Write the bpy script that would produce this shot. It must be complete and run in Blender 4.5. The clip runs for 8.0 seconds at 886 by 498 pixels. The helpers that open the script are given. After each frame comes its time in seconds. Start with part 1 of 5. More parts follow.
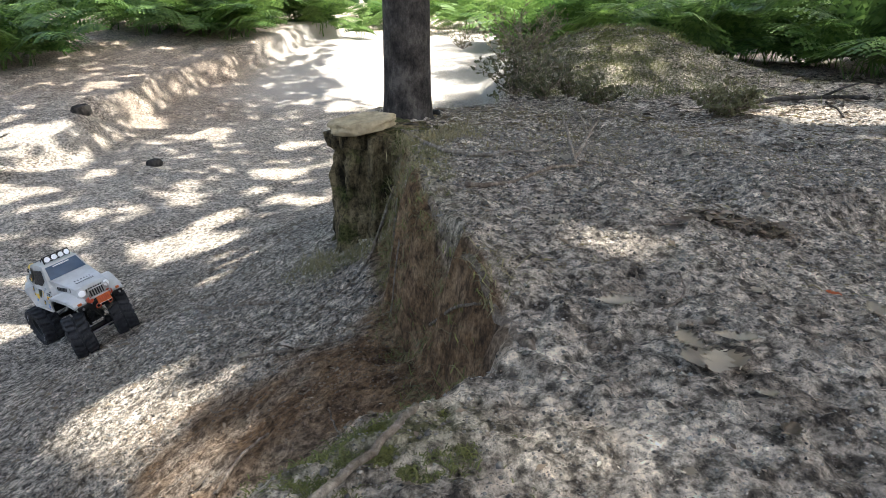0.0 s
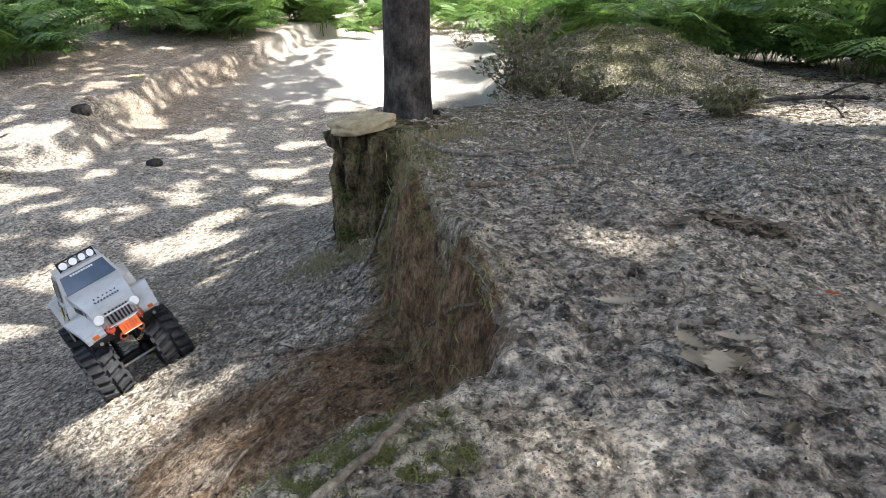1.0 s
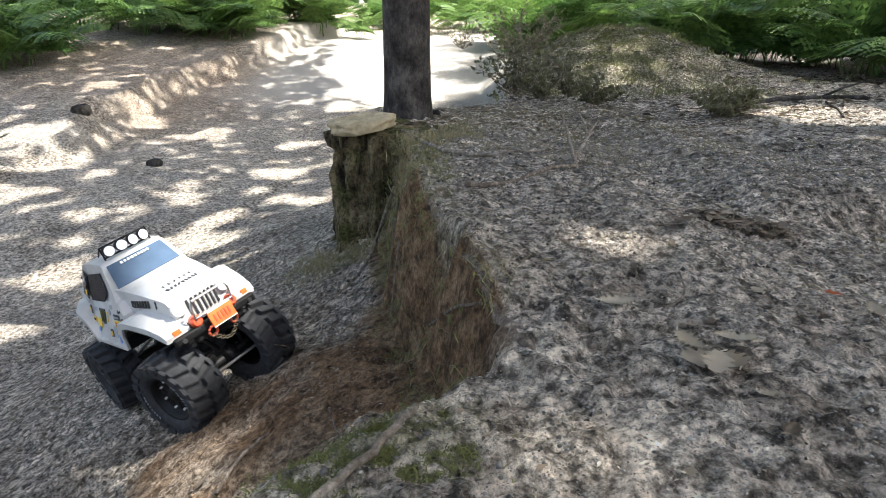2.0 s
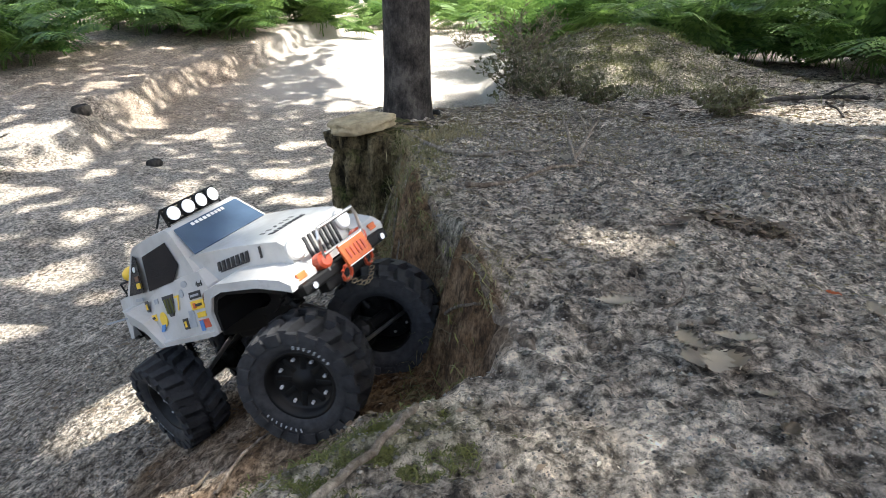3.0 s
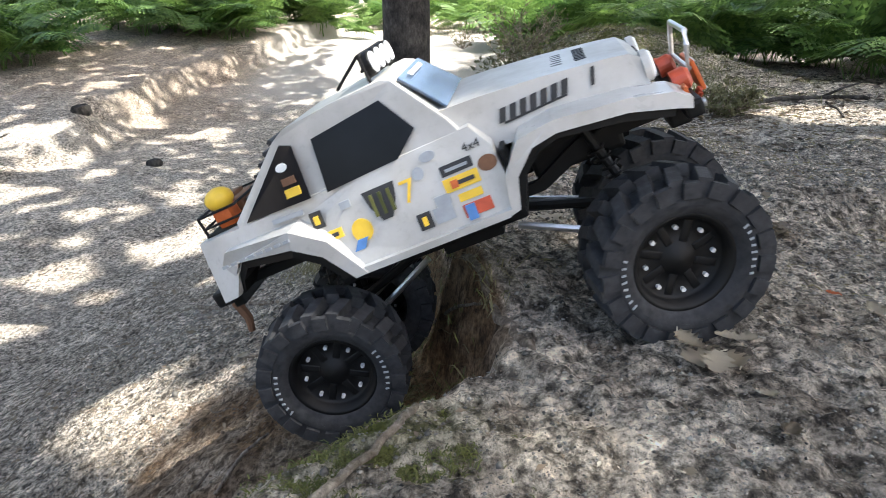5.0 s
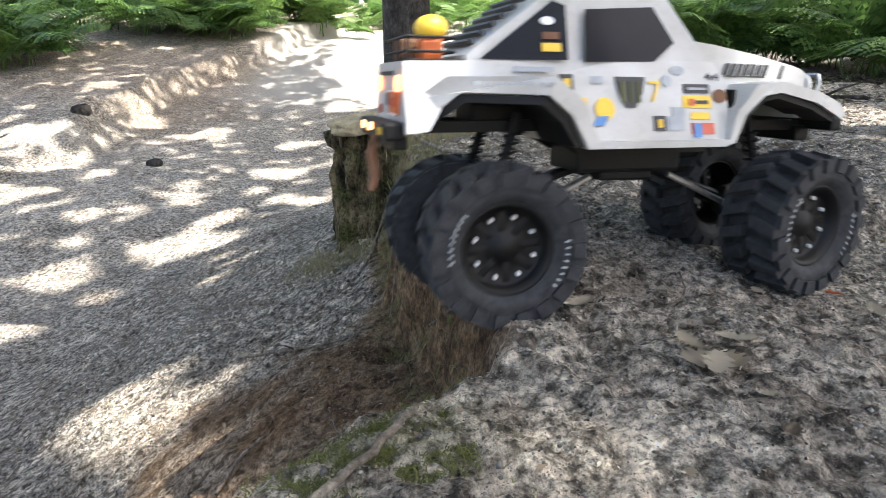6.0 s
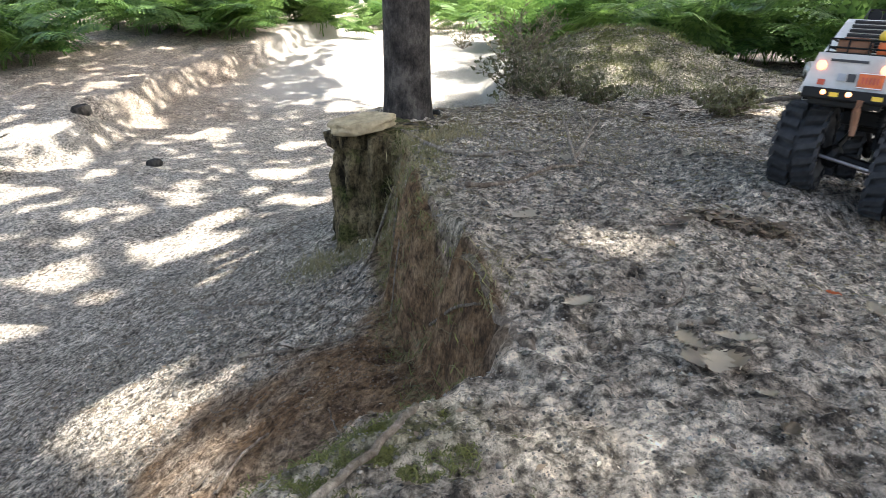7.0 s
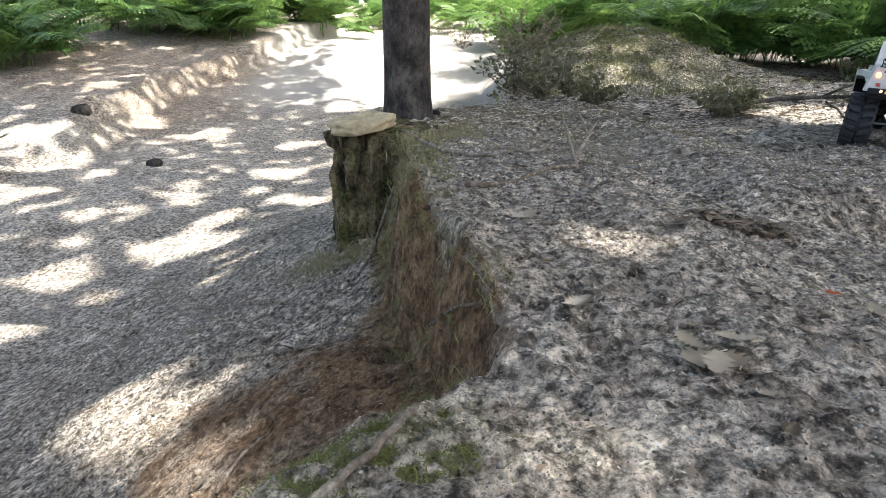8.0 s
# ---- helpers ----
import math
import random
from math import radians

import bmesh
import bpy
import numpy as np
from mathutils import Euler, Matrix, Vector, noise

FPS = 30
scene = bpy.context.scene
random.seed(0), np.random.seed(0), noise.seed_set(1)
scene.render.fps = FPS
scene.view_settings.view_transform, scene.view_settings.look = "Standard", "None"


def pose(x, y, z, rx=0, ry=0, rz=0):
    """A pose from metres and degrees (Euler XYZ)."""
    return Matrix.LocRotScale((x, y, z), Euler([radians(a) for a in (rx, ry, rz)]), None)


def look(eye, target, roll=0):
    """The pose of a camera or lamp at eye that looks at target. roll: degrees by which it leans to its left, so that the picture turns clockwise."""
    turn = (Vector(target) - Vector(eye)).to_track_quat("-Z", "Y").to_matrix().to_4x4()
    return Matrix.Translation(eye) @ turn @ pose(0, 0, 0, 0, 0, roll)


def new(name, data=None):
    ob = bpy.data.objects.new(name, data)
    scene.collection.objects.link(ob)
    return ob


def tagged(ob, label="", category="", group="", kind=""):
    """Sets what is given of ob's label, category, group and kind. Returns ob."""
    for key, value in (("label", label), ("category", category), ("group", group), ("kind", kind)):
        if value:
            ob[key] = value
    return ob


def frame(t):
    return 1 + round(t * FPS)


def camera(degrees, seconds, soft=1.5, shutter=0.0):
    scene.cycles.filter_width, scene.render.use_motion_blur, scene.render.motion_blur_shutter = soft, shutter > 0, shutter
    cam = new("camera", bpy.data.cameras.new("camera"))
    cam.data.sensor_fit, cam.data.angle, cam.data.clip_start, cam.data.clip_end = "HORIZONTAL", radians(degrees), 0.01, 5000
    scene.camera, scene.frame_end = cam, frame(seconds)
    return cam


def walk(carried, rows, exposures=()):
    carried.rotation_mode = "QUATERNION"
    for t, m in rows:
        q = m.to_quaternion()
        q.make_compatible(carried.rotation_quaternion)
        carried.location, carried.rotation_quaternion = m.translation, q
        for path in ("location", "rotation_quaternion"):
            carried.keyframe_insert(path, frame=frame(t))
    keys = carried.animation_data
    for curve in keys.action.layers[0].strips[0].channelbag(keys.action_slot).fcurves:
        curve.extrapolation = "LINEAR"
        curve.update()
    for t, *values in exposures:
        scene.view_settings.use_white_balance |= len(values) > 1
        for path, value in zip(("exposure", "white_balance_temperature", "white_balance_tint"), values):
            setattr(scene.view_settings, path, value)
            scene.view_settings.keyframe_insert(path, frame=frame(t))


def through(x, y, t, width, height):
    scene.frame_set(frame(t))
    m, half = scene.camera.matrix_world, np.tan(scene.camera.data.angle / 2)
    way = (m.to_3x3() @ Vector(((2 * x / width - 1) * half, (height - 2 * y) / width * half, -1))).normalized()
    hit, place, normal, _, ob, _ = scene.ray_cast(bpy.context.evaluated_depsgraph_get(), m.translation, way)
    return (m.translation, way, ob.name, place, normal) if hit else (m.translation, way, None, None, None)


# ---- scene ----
cam = camera(70.55, 8.0, soft=0.75, shutter=0.3)
VIEW = pose(0.0, 0.0, 0.30, 70.0, 0.0, 0.0)
walk(cam, [(0.0, VIEW), (8.0, VIEW)], exposures=[(0.0, 1.84, 6700, 9), (3.4, 1.84, 6700, 9), (4.6, 2.00, 6700, 9), (8.0, 2.12, 6700, 9)])

# ---- light ----
SUN_ELEV, SUN_AZ = 60.0, 8.0          # degrees; azimuth from +x towards -y
TO_SUN = Vector((math.cos(radians(SUN_ELEV)) * math.cos(radians(SUN_AZ)),
                 -math.cos(radians(SUN_ELEV)) * math.sin(radians(SUN_AZ)), math.sin(radians(SUN_ELEV))))
world = bpy.data.worlds.new("woodland_sky")
scene.world = world
world.use_nodes = True
wn, wl = world.node_tree.nodes, world.node_tree.links
wn.clear()
sky = wn.new("ShaderNodeTexSky")
sky.sky_type, sky.sun_disc = "NISHITA", False
sky.dust_density, sky.ozone_density = 4.0, 0.6
sky.sun_elevation, sky.sun_rotation = radians(SUN_ELEV), radians(90.0 + SUN_AZ)
sky_bg, sky_out = wn.new("ShaderNodeBackground"), wn.new("ShaderNodeOutputWorld")
sky_bg.inputs["Strength"].default_value = 0.15
wl.new(sky.outputs[0], sky_bg.inputs["Color"])
wl.new(sky_bg.outputs[0], sky_out.inputs["Surface"])
sun_data = bpy.data.lights.new("sun", "SUN")
sun_data.energy, sun_data.angle, sun_data.color = 5.0, radians(0.53), (1.0, 0.985, 0.96)
sun = new("sun", sun_data)
sun.matrix_world = look(TO_SUN * 30, (0, 0, 0))


# ---- materials ----
def mat(name, rough=0.8, metal=0.0, spec=0.5):
    m = bpy.data.materials.new(name)
    m.use_nodes = True
    b = m.node_tree.nodes["Principled BSDF"]
    b.inputs["Roughness"].default_value, b.inputs["Metallic"].default_value = rough, metal
    b.inputs["Specular IOR Level"].default_value = spec
    return m, m.node_tree.nodes, m.node_tree.links, b


def noise_node(n, l, scale, detail=6.0, rough=0.6, coords="Object"):
    tc, nz = n.new("ShaderNodeTexCoord"), n.new("ShaderNodeTexNoise")
    nz.inputs["Scale"].default_value, nz.inputs["Detail"].default_value = scale, detail
    nz.inputs["Roughness"].default_value = rough
    l.new(tc.outputs[coords], nz.inputs["Vector"])
    return nz


def ramp(n, l, source, stops):
    r = n.new("ShaderNodeValToRGB")
    e = r.color_ramp.elements
    while len(e) < len(stops):
        e.new(0.5)
    for k, (p, c) in enumerate(stops):
        e[k].position, e[k].color = p, (*c, 1.0)
    l.new(source, r.inputs["Fac"])
    return r


def mix(n, l, fac, a, b, blend="MIX"):
    m = n.new("ShaderNodeMix")
    m.data_type, m.blend_type = "RGBA", blend
    for socket, value in ((m.inputs[0], fac), (m.inputs[6], a), (m.inputs[7], b)):
        if isinstance(value, (int, float)):
            socket.default_value = value
        elif isinstance(value, tuple):
            socket.default_value = (*value, 1.0)
        else:
            l.new(value, socket)
    return m.outputs[2]


def bump(n, l, b, height, strength, distance):
    k = n.new("ShaderNodeBump")
    k.inputs["Strength"].default_value, k.inputs["Distance"].default_value = strength, distance
    l.new(height, k.inputs["Height"])
    l.new(k.outputs["Normal"], b.inputs["Normal"])
    return k


def plain(name, colour, rough=0.6, metal=0.0, grain=60.0, vary=0.35, relief=0.0, spec=0.5, coords="Object"):
    """One colour with two scales of grain and wear."""
    m, n, l, b = mat(name, rough, metal, spec)
    fine, broad = noise_node(n, l, grain, coords=coords), noise_node(n, l, grain / 7, 4.0, coords=coords)
    dark = tuple(c * (1 - vary) for c in colour)
    light = tuple(min(1.0, c * (1 + vary * 0.5)) for c in colour)
    a = ramp(n, l, fine.outputs["Fac"], [(0.3, dark), (0.7, light)])
    c = mix(n, l, ramp(n, l, broad.outputs["Fac"], [(0.35, (0, 0, 0)), (0.75, (0.5, 0.5, 0.5))]).outputs[0], a.outputs[0], dark)
    l.new(c, b.inputs["Base Color"])
    if relief:
        bump(n, l, b, fine.outputs["Fac"], 0.6, relief)
    return m


def soil_material():
    m, n, l, b = mat("woodland_soil", 0.95, 0.0, 0.15)
    geo = n.new("ShaderNodeAttribute")
    geo.attribute_name = "cover"          # red: bare brown earth, green: moss, blue: pale sand and a painted sun patch
    split = n.new("ShaderNodeSeparateColor")
    l.new(geo.outputs["Color"], split.inputs[0])
    big, mid, clump, fine = noise_node(n, l, 3.5, 5.0), noise_node(n, l, 19.0, 8.0, 0.7), noise_node(n, l, 62.0, 6.0, 0.65), noise_node(n, l, 190.0, 6.0, 0.75)
    base = ramp(n, l, mid.outputs["Fac"], [(0.36, (0.32, 0.285, 0.25)), (0.45, (0.46, 0.42, 0.375)),
                                           (0.54, (0.60, 0.555, 0.50)), (0.64, (0.74, 0.69, 0.625))])
    # clod and crumb tones, with shade painted into the pits between them
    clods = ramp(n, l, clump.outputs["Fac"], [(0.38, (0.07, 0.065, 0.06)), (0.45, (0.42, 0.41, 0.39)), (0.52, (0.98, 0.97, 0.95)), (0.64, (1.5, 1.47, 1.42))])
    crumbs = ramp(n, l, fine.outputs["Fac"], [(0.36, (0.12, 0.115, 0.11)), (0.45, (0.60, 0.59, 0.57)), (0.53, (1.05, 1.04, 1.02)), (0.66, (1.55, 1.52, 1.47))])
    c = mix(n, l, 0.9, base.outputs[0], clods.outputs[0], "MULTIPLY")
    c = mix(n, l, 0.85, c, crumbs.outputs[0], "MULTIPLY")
    patches = ramp(n, l, big.outputs["Fac"], [(0.38, (0.70, 0.66, 0.62)), (0.60, (1.12, 1.08, 1.02))])
    c = mix(n, l, 0.8, c, patches.outputs[0], "MULTIPLY")
    earth = ramp(n, l, mid.outputs["Fac"], [(0.36, (0.105, 0.062, 0.034)), (0.50, (0.235, 0.148, 0.084)), (0.66, (0.38, 0.265, 0.17))])
    # brown earth takes the same painted pit shade from the bump noises
    lump_shade = ramp(n, l, clump.outputs["Fac"], [(0.36, (0.25, 0.24, 0.23)), (0.48, (0.85, 0.84, 0.83)), (0.64, (1.35, 1.34, 1.32))])
    earth = mix(n, l, 0.85, earth.outputs[0], lump_shade.outputs[0], "MULTIPLY")
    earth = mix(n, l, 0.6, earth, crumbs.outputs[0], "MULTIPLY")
    c = mix(n, l, split.outputs[0], c, earth)
    moss = ramp(n, l, fine.outputs["Fac"], [(0.3, (0.03, 0.035, 0.012)), (0.6, (0.12, 0.13, 0.03)), (0.75, (0.22, 0.21, 0.07))])
    broken = n.new("ShaderNodeMath")
    broken.operation = "MULTIPLY"
    l.new(split.outputs[1], broken.inputs[0])
    l.new(ramp(n, l, mid.outputs["Fac"], [(0.4, (0, 0, 0)), (0.58, (1, 1, 1))]).outputs[0], broken.inputs[1])
    c = mix(n, l, broken.outputs[0], c, moss.outputs[0])
    sand = ramp(n, l, fine.outputs["Fac"], [(0.35, (0.24, 0.225, 0.20)), (0.65, (0.50, 0.47, 0.42))])
    c = mix(n, l, split.outputs[2], c, sand.outputs[0])
    l.new(c, b.inputs["Base Color"])
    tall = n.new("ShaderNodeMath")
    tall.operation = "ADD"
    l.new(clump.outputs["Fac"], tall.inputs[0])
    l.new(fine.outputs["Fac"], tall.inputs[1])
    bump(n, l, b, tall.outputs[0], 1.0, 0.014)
    return m


def leaf_material(name, dark, light, through=0.35):
    """Thin leaves: diffuse with light passing through."""
    m, n, l, b = mat(name, 0.55, 0.0, 0.35)
    info, nz = n.new("ShaderNodeObjectInfo"), noise_node(n, l, 9.0, 3.0)
    island = n.new("ShaderNodeNewGeometry")
    add = n.new("ShaderNodeMath")
    add.operation = "MULTIPLY_ADD"
    add.inputs[1].default_value = 0.5
    l.new(info.outputs["Random"], add.inputs[0])
    half = n.new("ShaderNodeMath")
    half.operation = "MULTIPLY"
    half.inputs[1].default_value = 0.5
    l.new(island.outputs["Random Per Island"], half.inputs[0])
    l.new(half.outputs[0], add.inputs[2])
    c = ramp(n, l, add.outputs[0], [(0.1, dark), (0.9, light)])
    c = mix(n, l, 0.4, c.outputs[0], ramp(n, l, nz.outputs["Fac"], [(0.3, (0.5, 0.5, 0.5)), (0.7, (1.2, 1.2, 1.1))]).outputs[0], "MULTIPLY")
    l.new(c, b.inputs["Base Color"])
    tr, ms = n.new("ShaderNodeBsdfTranslucent"), n.new("ShaderNodeMixShader")
    l.new(c, tr.inputs["Color"])
    ms.inputs[0].default_value = through
    out = n["Material Output"]
    l.new(b.outputs[0], ms.inputs[1])
    l.new(tr.outputs[0], ms.inputs[2])
    l.new(ms.outputs[0], out.inputs["Surface"])
    return m


def bark_material(name, dark, light, scale=18.0):
    m, n, l, b = mat(name, 0.9, 0.0, 0.2)
    tc, mp = n.new("ShaderNodeTexCoord"), n.new("ShaderNodeMapping")
    mp.inputs["Scale"].default_value = (1.0, 1.0, 0.6)
    l.new(tc.outputs["Object"], mp.inputs["Vector"])
    nz, vo = n.new("ShaderNodeTexNoise"), n.new("ShaderNodeTexVoronoi")
    nz.inputs["Scale"].default_value, nz.inputs["Detail"].default_value, nz.inputs["Roughness"].default_value = scale, 9.0, 0.75
    vo.inputs["Scale"].default_value = scale * 2.2
    l.new(mp.outputs[0], nz.inputs["Vector"])
    l.new(mp.outputs[0], vo.inputs["Vector"])
    c = ramp(n, l, nz.outputs["Fac"], [(0.40, dark), (0.52, tuple((d + g) / 2.4 for d, g in zip(dark, light))), (0.62, light)])
    c = mix(n, l, 0.6, c.outputs[0], ramp(n, l, vo.outputs["Distance"], [(0.0, (0.45, 0.45, 0.45)), (0.5, (1.1, 1.1, 1.1))]).outputs[0], "MULTIPLY")
    l.new(c, b.inputs["Base Color"])
    bump(n, l, b, nz.outputs["Fac"], 1.0, 0.01)
    return m


def stump_material():
    """Rotten wood and caked earth, with upright cracks and green moss low down."""
    m, n, l, b = mat("weathered_stump_earth", 0.95, 0.0, 0.15)
    tc, mp = n.new("ShaderNodeTexCoord"), n.new("ShaderNodeMapping")
    mp.inputs["Scale"].default_value = (1.0, 1.0, 0.35)
    l.new(tc.outputs["Object"], mp.inputs["Vector"])
    crack, grain, blotch = noise_node(n, l, 34.0, 8.0, 0.7), noise_node(n, l, 110.0, 8.0, 0.75), noise_node(n, l, 9.0, 5.0, 0.6)
    l.new(mp.outputs[0], crack.inputs["Vector"])
    c = ramp(n, l, crack.outputs["Fac"], [(0.36, (0.018, 0.014, 0.008)), (0.46, (0.105, 0.083, 0.046)), (0.56, (0.205, 0.163, 0.092)), (0.68, (0.32, 0.26, 0.155))])
    c = mix(n, l, 0.8, c.outputs[0], ramp(n, l, grain.outputs["Fac"], [(0.38, (0.25, 0.25, 0.25)), (0.50, (0.9, 0.9, 0.88)), (0.66, (1.5, 1.48, 1.4))]).outputs[0], "MULTIPLY")
    green = ramp(n, l, grain.outputs["Fac"], [(0.40, (0.016, 0.026, 0.005)), (0.64, (0.11, 0.135, 0.03))])
    c = mix(n, l, ramp(n, l, blotch.outputs["Fac"], [(0.52, (0, 0, 0)), (0.62, (0.75, 0.75, 0.75))]).outputs[0], c, green.outputs[0])
    l.new(c, b.inputs["Base Color"])
    tall = n.new("ShaderNodeMath")
    tall.operation = "ADD"
    l.new(crack.outputs["Fac"], tall.inputs[0])
    l.new(grain.outputs["Fac"], tall.inputs[1])
    bump(n, l, b, tall.outputs[0], 1.0, 0.016)
    return m


def paint_material():
    """White sprayed shell with dust and scuffs."""
    m, n, l, b = mat("white_shell_paint", 0.32, 0.0, 0.5)
    fine, broad = noise_node(n, l, 140.0, 8.0, 0.7), noise_node(n, l, 14.0, 5.0)
    dust = ramp(n, l, broad.outputs["Fac"], [(0.38, (0.50, 0.495, 0.475)), (0.70, (0.37, 0.355, 0.325))])
    c = mix(n, l, 0.5, dust.outputs[0], ramp(n, l, fine.outputs["Fac"], [(0.28, (0.72, 0.71, 0.69)), (0.45, (1, 1, 1))]).outputs[0], "MULTIPLY")
    l.new(c, b.inputs["Base Color"])
    l.new(ramp(n, l, broad.outputs["Fac"], [(0.3, (0.25, 0.25, 0.25)), (0.7, (0.5, 0.5, 0.5))]).outputs[0], b.inputs["Roughness"])
    return m


def glow_material(name, colour, strength):
    m, n, l, b = mat(name, 0.3)
    b.inputs["Base Color"].default_value = (*colour, 1.0)
    b.inputs["Emission Color"].default_value = (*colour, 1.0)
    b.inputs["Emission Strength"].default_value = strength
    return m


M_SOIL = soil_material()
M_BARK = bark_material("dark_pine_bark", (0.012, 0.010, 0.009), (0.085, 0.076, 0.066))
M_STUMP = stump_material()
M_ROOT = bark_material("grey_root_bark", (0.12, 0.095, 0.07), (0.42, 0.36, 0.29), 60.0)
M_TWIG = bark_material("dry_twig_bark", (0.10, 0.075, 0.055), (0.36, 0.30, 0.24), 90.0)
M_STONE = plain("ochre_sandstone", (0.39, 0.32, 0.20), 0.9, 0.0, 45.0, 0.5, 0.006, 0.2)
M_FERN = leaf_material("bracken_green", (0.035, 0.090, 0.020), (0.18, 0.29, 0.075), 0.42)
M_CANOPY = leaf_material("tree_leaf_green", (0.02, 0.05, 0.012), (0.06, 0.13, 0.03), 0.2)
M_HEATH = leaf_material("heath_olive", (0.05, 0.055, 0.022), (0.16, 0.15, 0.07), 0.2)
M_GRASS = leaf_material("dry_grass_straw", (0.10, 0.09, 0.035), (0.36, 0.30, 0.16), 0.2)
M_MOSS = leaf_material("moss_green", (0.045, 0.055, 0.012), (0.19, 0.19, 0.055), 0.2)
M_DRYLEAF = leaf_material("dry_oak_leaf", (0.34, 0.28, 0.20), (0.62, 0.56, 0.46), 0.2)
M_DARKLEAF = leaf_material("rotten_leaf_brown", (0.035, 0.028, 0.022), (0.30, 0.23, 0.16), 0.1)
M_EARTH = leaf_material("brown_earth_crumb", (0.035, 0.022, 0.014), (0.24, 0.165, 0.11), 0.0)
M_CLOD = leaf_material("soil_crumb", (0.02, 0.018, 0.016), (0.27, 0.25, 0.22), 0.0)
M_PAINT = paint_material()
M_GLASS = plain("tinted_window", (0.008, 0.009, 0.012), 0.12, 0.0, 30.0, 0.3, 0.0, 0.12)
# dark windscreen with the blue of reflected sky painted into its base colour
M_SCREEN = plain("windscreen_sky_tint", (0.07, 0.11, 0.17), 0.10, 0.0, 12.0, 0.4, 0.0, 0.8)
M_RUBBER = plain("dusty_tyre_rubber", (0.036, 0.037, 0.040), 0.75, 0.0, 120.0, 0.55, 0.001, 0.25)
M_BLACK = plain("black_plastic", (0.005, 0.005, 0.005), 0.55, 0.0, 90.0, 0.3, 0.0, 0.25)
M_STEEL = plain("brushed_aluminium", (0.62, 0.62, 0.62), 0.3, 1.0, 200.0, 0.2)
M_BOLT = plain("bright_bolt", (0.72, 0.72, 0.72), 0.45, 0.25, 200.0, 0.15)
M_CHAIN = plain("tarnished_chain", (0.22, 0.18, 0.12), 0.5, 0.8, 200.0, 0.3)
M_ORANGE = plain("orange_plastic", (0.62, 0.13, 0.025), 0.5, 0.0, 80.0, 0.35)
M_RED = plain("red_orange_enamel", (0.50, 0.075, 0.03), 0.4, 0.0, 80.0, 0.35)
M_YELLOW = plain("yellow_sticker", (0.78, 0.50, 0.04), 0.5, 0.0, 90.0, 0.15)
M_INK = plain("black_print", (0.02, 0.02, 0.022), 0.5, 0.0, 90.0, 0.2)
M_BLUE = plain("blue_sticker", (0.08, 0.22, 0.50), 0.5, 0.0, 90.0, 0.2)
M_WHITE = plain("white_print", (0.75, 0.75, 0.73), 0.5, 0.0, 90.0, 0.15)
M_GREY = plain("grey_sticker", (0.33, 0.35, 0.37), 0.5, 0.0, 90.0, 0.2)
M_BROWN = plain("brown_strap", (0.17, 0.08, 0.04), 0.8, 0.0, 90.0, 0.3)
M_LAMP = glow_material("headlight_lens", (0.78, 0.80, 0.82), 0.06)
M_TAIL = glow_material("tail_light_lens", (1.0, 0.26, 0.10), 1.5)
M_SPOT = glow_material("reverse_light_lens", (1.0, 0.42, 0.16), 1.4)


# ---- mesh helpers ----
def mesh_of(name, bm, material, smooth=False):
    me = bpy.data.meshes.new(name)
    bmesh.ops.recalc_face_normals(bm, faces=bm.faces)
    bm.to_mesh(me)
    bm.free()
    me.materials.append(material)
    if smooth:
        me.polygons.foreach_set("use_smooth", [True] * len(me.polygons))
    return me


def part(name, bm, material, parent=None, label="", smooth=False, at=None):
    ob = new(name, mesh_of(name, bm, material, smooth))
    if parent is not None:
        ob.parent = parent
    if at is not None:
        ob.matrix_basis = at
    return tagged(ob, label)


def raw_mesh(name, verts, faces, material, smooth=False):
    me = bpy.data.meshes.new(name)
    me.from_pydata(verts, [], faces)
    me.materials.append(material)
    if smooth:
        me.polygons.foreach_set("use_smooth", [True] * len(me.polygons))
    return me


def box(bm, cx, cy, cz, sx, sy, sz, bevel=0.0, m=None):
    """A bevelled block added to bm."""
    made = bmesh.ops.create_cube(bm, size=1.0)["verts"]
    for v in made:
        v.co = Vector((v.co.x * sx, v.co.y * sy, v.co.z * sz))
    if bevel:
        edges = {e for v in made for e in v.link_edges}
        made = [g for g in bmesh.ops.bevel(bm, geom=list(edges), offset=bevel, segments=2, affect="EDGES", profile=0.6)["verts"]]
        made = list({v for f in {f for v in made for f in v.link_faces} for v in f.verts})
    for v in made:
        p = Vector(v.co)
        v.co = (m @ p if m is not None else p) + Vector((cx, cy, cz))
    return bm


def tube(bm, points, radii, sides=8, jitter=0.0, rng=None):
    """A tapered tube through points added to bm, closed at both ends."""
    pts = [Vector(p) for p in points]
    rings = []
    ref = Vector((0.13, 0.31, 0.94))
    for k, p in enumerate(pts):
        d = (pts[min(k + 1, len(pts) - 1)] - pts[max(k - 1, 0)]).normalized()
        u = d.cross(ref if abs(d.dot(ref)) < 0.95 else Vector((1, 0, 0))).normalized()
        w = d.cross(u)
        r = radii[k] if isinstance(radii, (list, tuple)) else radii
        ring = []
        for s in range(sides):
            a = 2 * math.pi * s / sides
            q = r * (1 + (rng.uniform(-jitter, jitter) if rng else 0))
            ring.append(bm.verts.new(p + u * math.cos(a) * q + w * math.sin(a) * q))
        rings.append(ring)
    for a, b in zip(rings, rings[1:]):
        for s in range(sides):
            bm.faces.new((a[s], a[(s + 1) % sides], b[(s + 1) % sides], b[s]))
    bm.faces.new(rings[0][::-1])
    bm.faces.new(rings[-1])
    return bm


